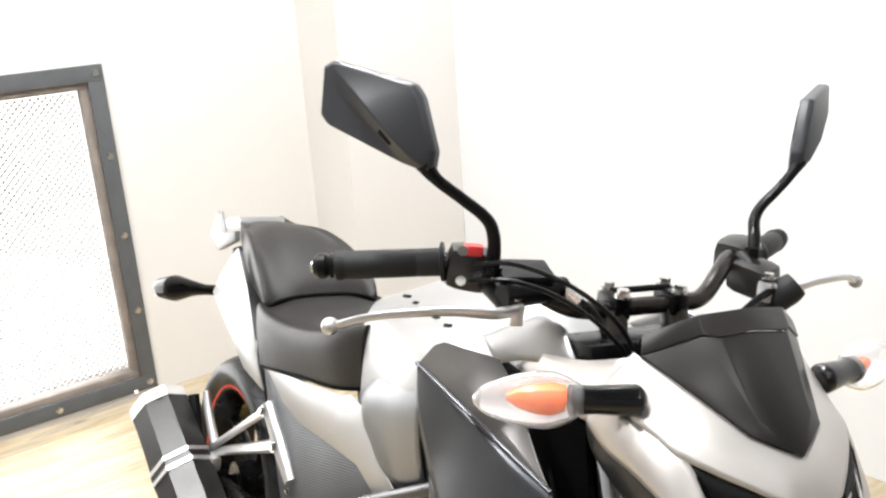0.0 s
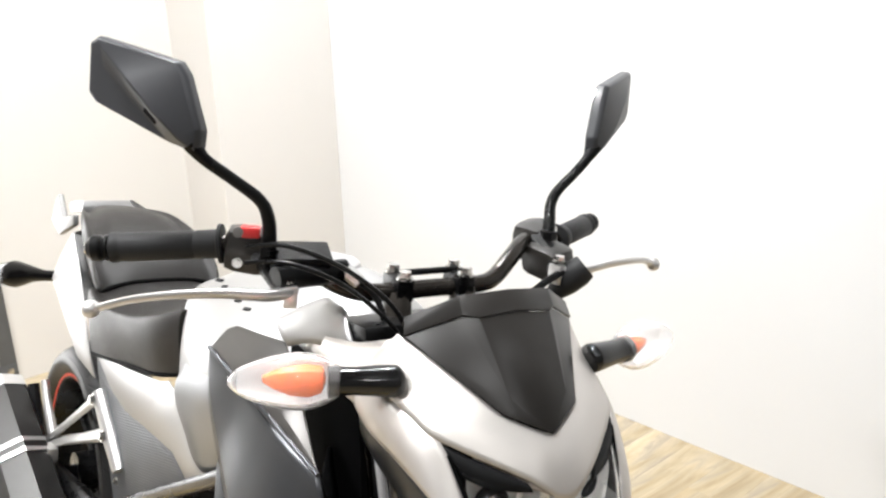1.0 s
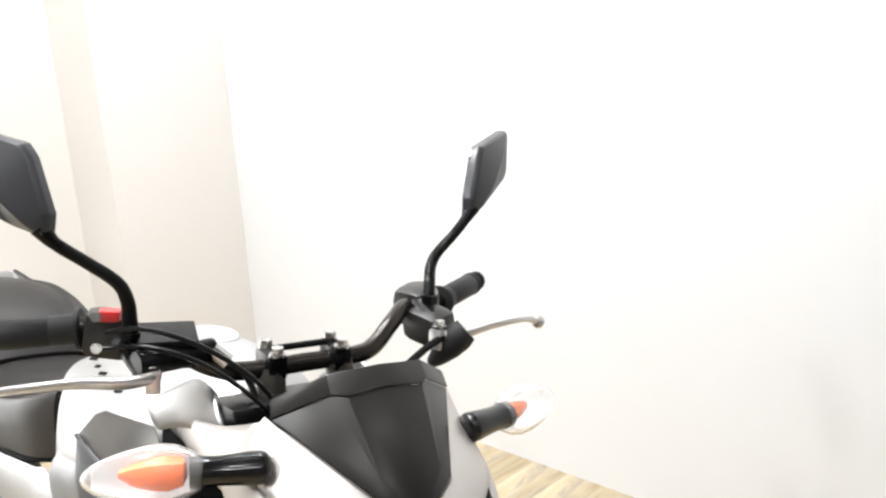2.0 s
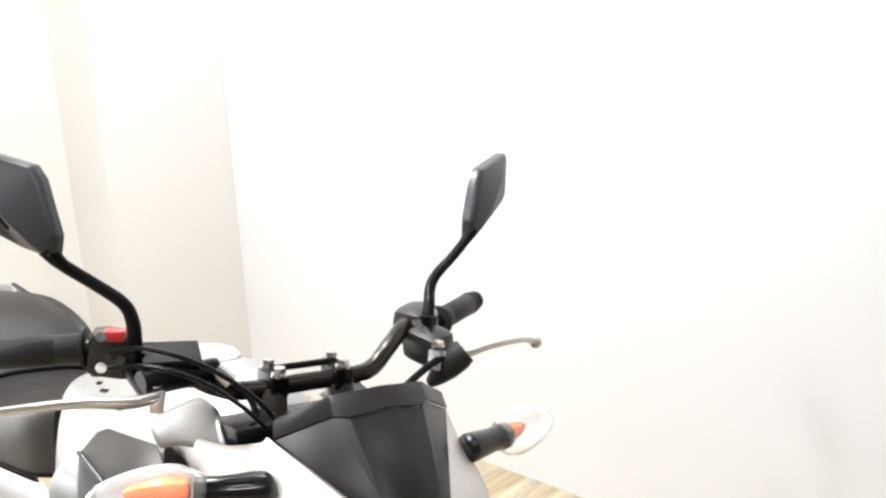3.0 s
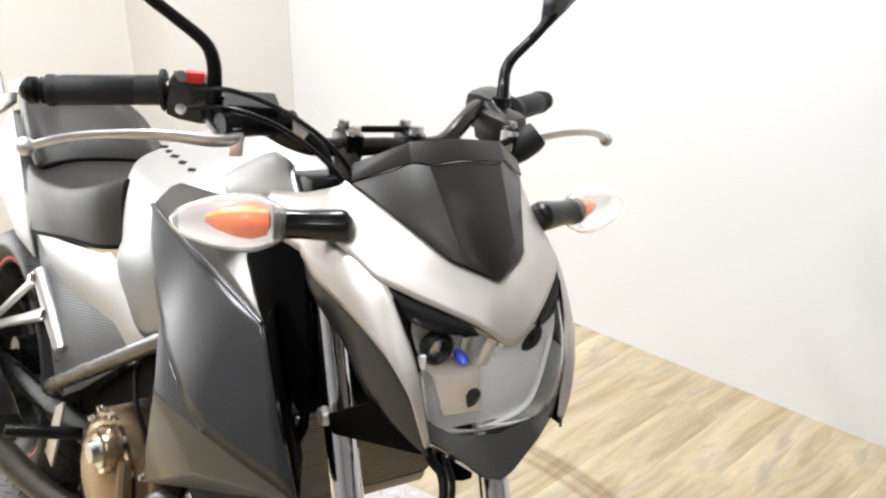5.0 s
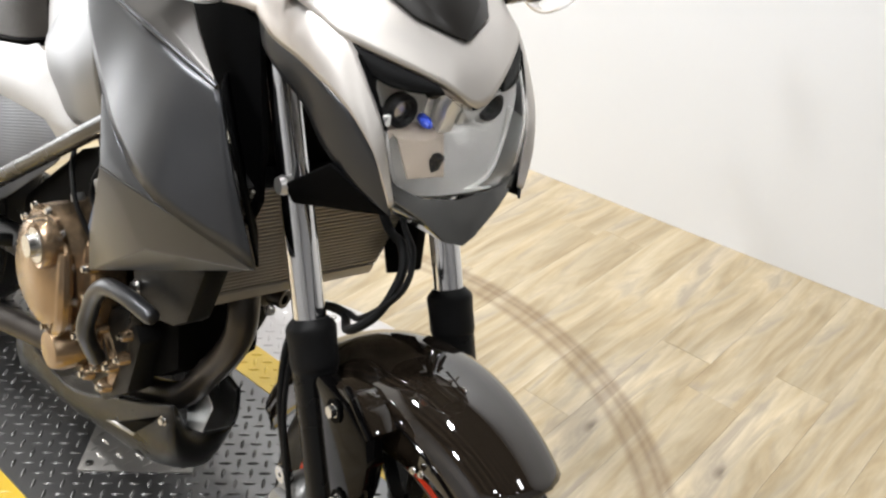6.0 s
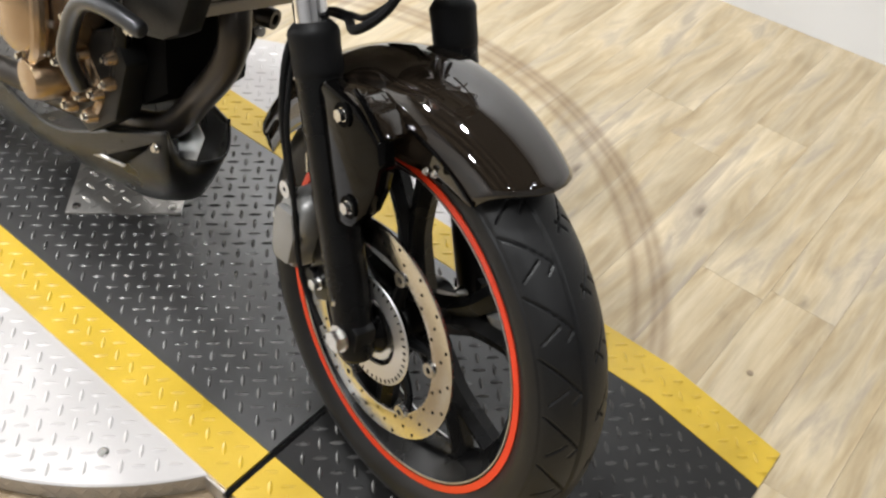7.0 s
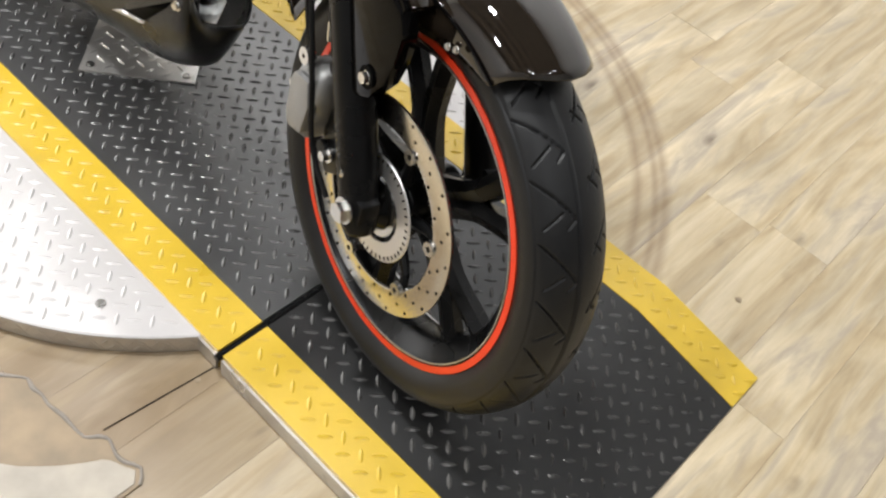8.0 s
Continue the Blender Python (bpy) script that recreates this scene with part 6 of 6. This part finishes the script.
for k in range(3):
    Bp("cap_rivet", bolt(sx(1.03) + Vector((0.045 - 0.05 * k, -0.02 - 0.012 * k, 0.058 - 0.018 * k)), (0.5, -0.3, 0.8), 0.004, 0.003), STEEL, sil)
Bp("link_pipe", tube([(-0.62, -0.07, -0.06), (-0.85, -0.12, -0.09), (-1.05, -0.17, -0.12), sx(0.0)], [0.021, 0.022, 0.024, 0.03], seg=14, per=5), PIPEM, sil)
hg = Bp("footrest_hanger", tube([(-1.215, -0.140, 0.250), (-1.29, -0.146, 0.192), (-1.436, -0.152, 0.083), (-1.55, -0.158, -0.002), (-1.62, -0.162, -0.048)], [0.017, 0.013, 0.012, 0.014, 0.020], seg=10, per=4, squash=0.6), ALLOY, label="bright alloy passenger footrest hanger")
Bp("hanger_arm", tube([(-1.150, -0.138, 0.200), (-1.30, -0.146, 0.122), (-1.45, -0.152, 0.045), (-1.62, -0.162, -0.052)], [0.018, 0.013, 0.013, 0.018], seg=10, per=3, squash=0.6), ALLOY, hg)
Bp("hanger_arm", tube([(-1.222, -0.140, 0.258), (-1.185, -0.138, 0.226), (-1.140, -0.136, 0.192), (-1.090, -0.134, 0.150)], [0.016, 0.015, 0.017, 0.013], seg=10, per=3, squash=0.7), ALLOY, hg)
for p in ((-1.215, -0.152, 0.246), (-1.148, -0.150, 0.198)):
    Bp("hanger_bolt", bolt(p, (0, -1, 0.2), 0.008, 0.006), STEEL, hg)
Bp("footrest", tube([(-1.575, -0.158, 0.140), (-1.545, -0.158, 0.095), (-1.500, -0.155, 0.040)], [0.009, 0.010, 0.011], seg=10, per=3), ALLOY, hg, "folded passenger footrest")
Bp("footrest_rubber", tube([(-1.640, -0.168, 0.105), (-1.612, -0.168, 0.055), (-1.575, -0.166, -0.010)], [0.013, 0.015, 0.013], seg=8, per=3), MATTE, hg, "black ribbed footrest rubber")
rf = Bp("rider_footrest", rod((-0.93, -0.14, 0.06), (-0.96, -0.26, 0.075), 0.012, 12), SATIN, label="rider footrest and brake pedal")
Bp("heel_guard", prism([(-0.93, 0.13), (-0.97, 0.10), (-1.02, -0.02), (-0.98, -0.03), (-0.95, 0.05)], -0.175, -0.170, 0.001), ALLOY, rf)
Bp("side_stand", tube([(-0.82, 0.13, -0.08), (-0.83, 0.20, -0.19), (-0.84, 0.262, -0.285)], [0.014, 0.012, 0.012], seg=12, per=3), SATIN, label="black side stand")

# ---- floor planks ----
PW, PL = 0.128, 1.22
plank_meshes = {}


def plank(w, l):
    key = (round(w, 3), round(l, 3))
    if key not in plank_meshes:
        bm = box(w - 0.0005, l - 0.0005, 0.006, None, 0)
        plank_meshes[key] = mesh_of("plank", bm, WOOD)
    return plank_meshes[key]


rng = random.Random(7)
x = XR
while x < XF:
    w = PW
    y = YN - rng.random() * PL
    end = side_y(x + w) + 0.03
    while y < end:
        a, b = max(y, YN), min(y + PL, end)
        if b - a > 0.05:
            ob = new("plank", plank(w, b - a))
            hang(ob, floor, pose(x + w / 2, (a + b) / 2, -0.0035 + 0.0003 * rng.random()))
        y += PL
    x += w

# a torn place in the vinyl beside the turntable: a browned layer, a pale layer over it, a frayed grey edge
def scrap(name, outline, z, height, mt, label):
    bm = bmesh.new()
    fc = bm.faces.new([bm.verts.new((x, y, z)) for x, y in outline])
    up = bmesh.ops.extrude_face_region(bm, geom=[fc])
    bmesh.ops.translate(bm, verts=[v for v in up["geom"] if isinstance(v, bmesh.types.BMVert)], vec=(0, 0, height))
    return part(name, bm, mt, floor, label, round_edges=0.0008)


torn = [(-0.313, -0.471), (-0.297, -0.457), (-0.283, -0.446), (-0.266, -0.449), (-0.248, -0.445), (-0.230, -0.447), (-0.204, -0.442), (-0.179, -0.441), (-0.155, -0.438), (-0.144, -0.424), (-0.130, -0.416), (-0.108, -0.422), (-0.090, -0.420), (-0.068, -0.409), (-0.049, -0.424), (-0.048, -0.448), (-0.06, -0.60), (-0.35, -0.62)]
scrap("floor_patch", torn, 0.0005, 0.0022, BROWNV, "browned torn layer of vinyl")
scrap("floor_patch", [(-0.192, -0.539), (-0.172, -0.523), (-0.155, -0.504), (-0.138, -0.483), (-0.122, -0.459), (-0.110, -0.438), (-0.101, -0.431), (-0.084, -0.424), (-0.070, -0.416), (-0.054, -0.428), (-0.054, -0.450), (-0.066, -0.595), (-0.16, -0.61)], 0.0028, 0.0014, PALEV, "pale plank remnant on the torn layer")
edge_line = [(x, y, 0.0022 + 0.0006 * (i % 2)) for i, (x, y) in enumerate(torn[:15])]
part("frayed_edge", tube(edge_line, [0.0022 if i % 3 else 0.0036 for i in range(15)], seg=8, per=2), WORNV, floor, "grey frayed edge of the torn vinyl")
part("floor_seam", box(0.0022, 0.182, 0.0012, pose(-0.1415, -0.323, 0.0, 0, 0, -4.8)), COWLBK, floor, "dark open joint between two planks")
for x, y, r in ((-0.132, -0.271, 0.0045), (0.33, 0.52, 0.006)):
    part("floor_plug", lathe([(0.0005, 0.0), (r, 0.0), (r * 0.9, 0.0012), (0.0005, 0.0014)], 16, True, pose(x, y, 0.0, 90, 0, 0)), GAPM, floor)
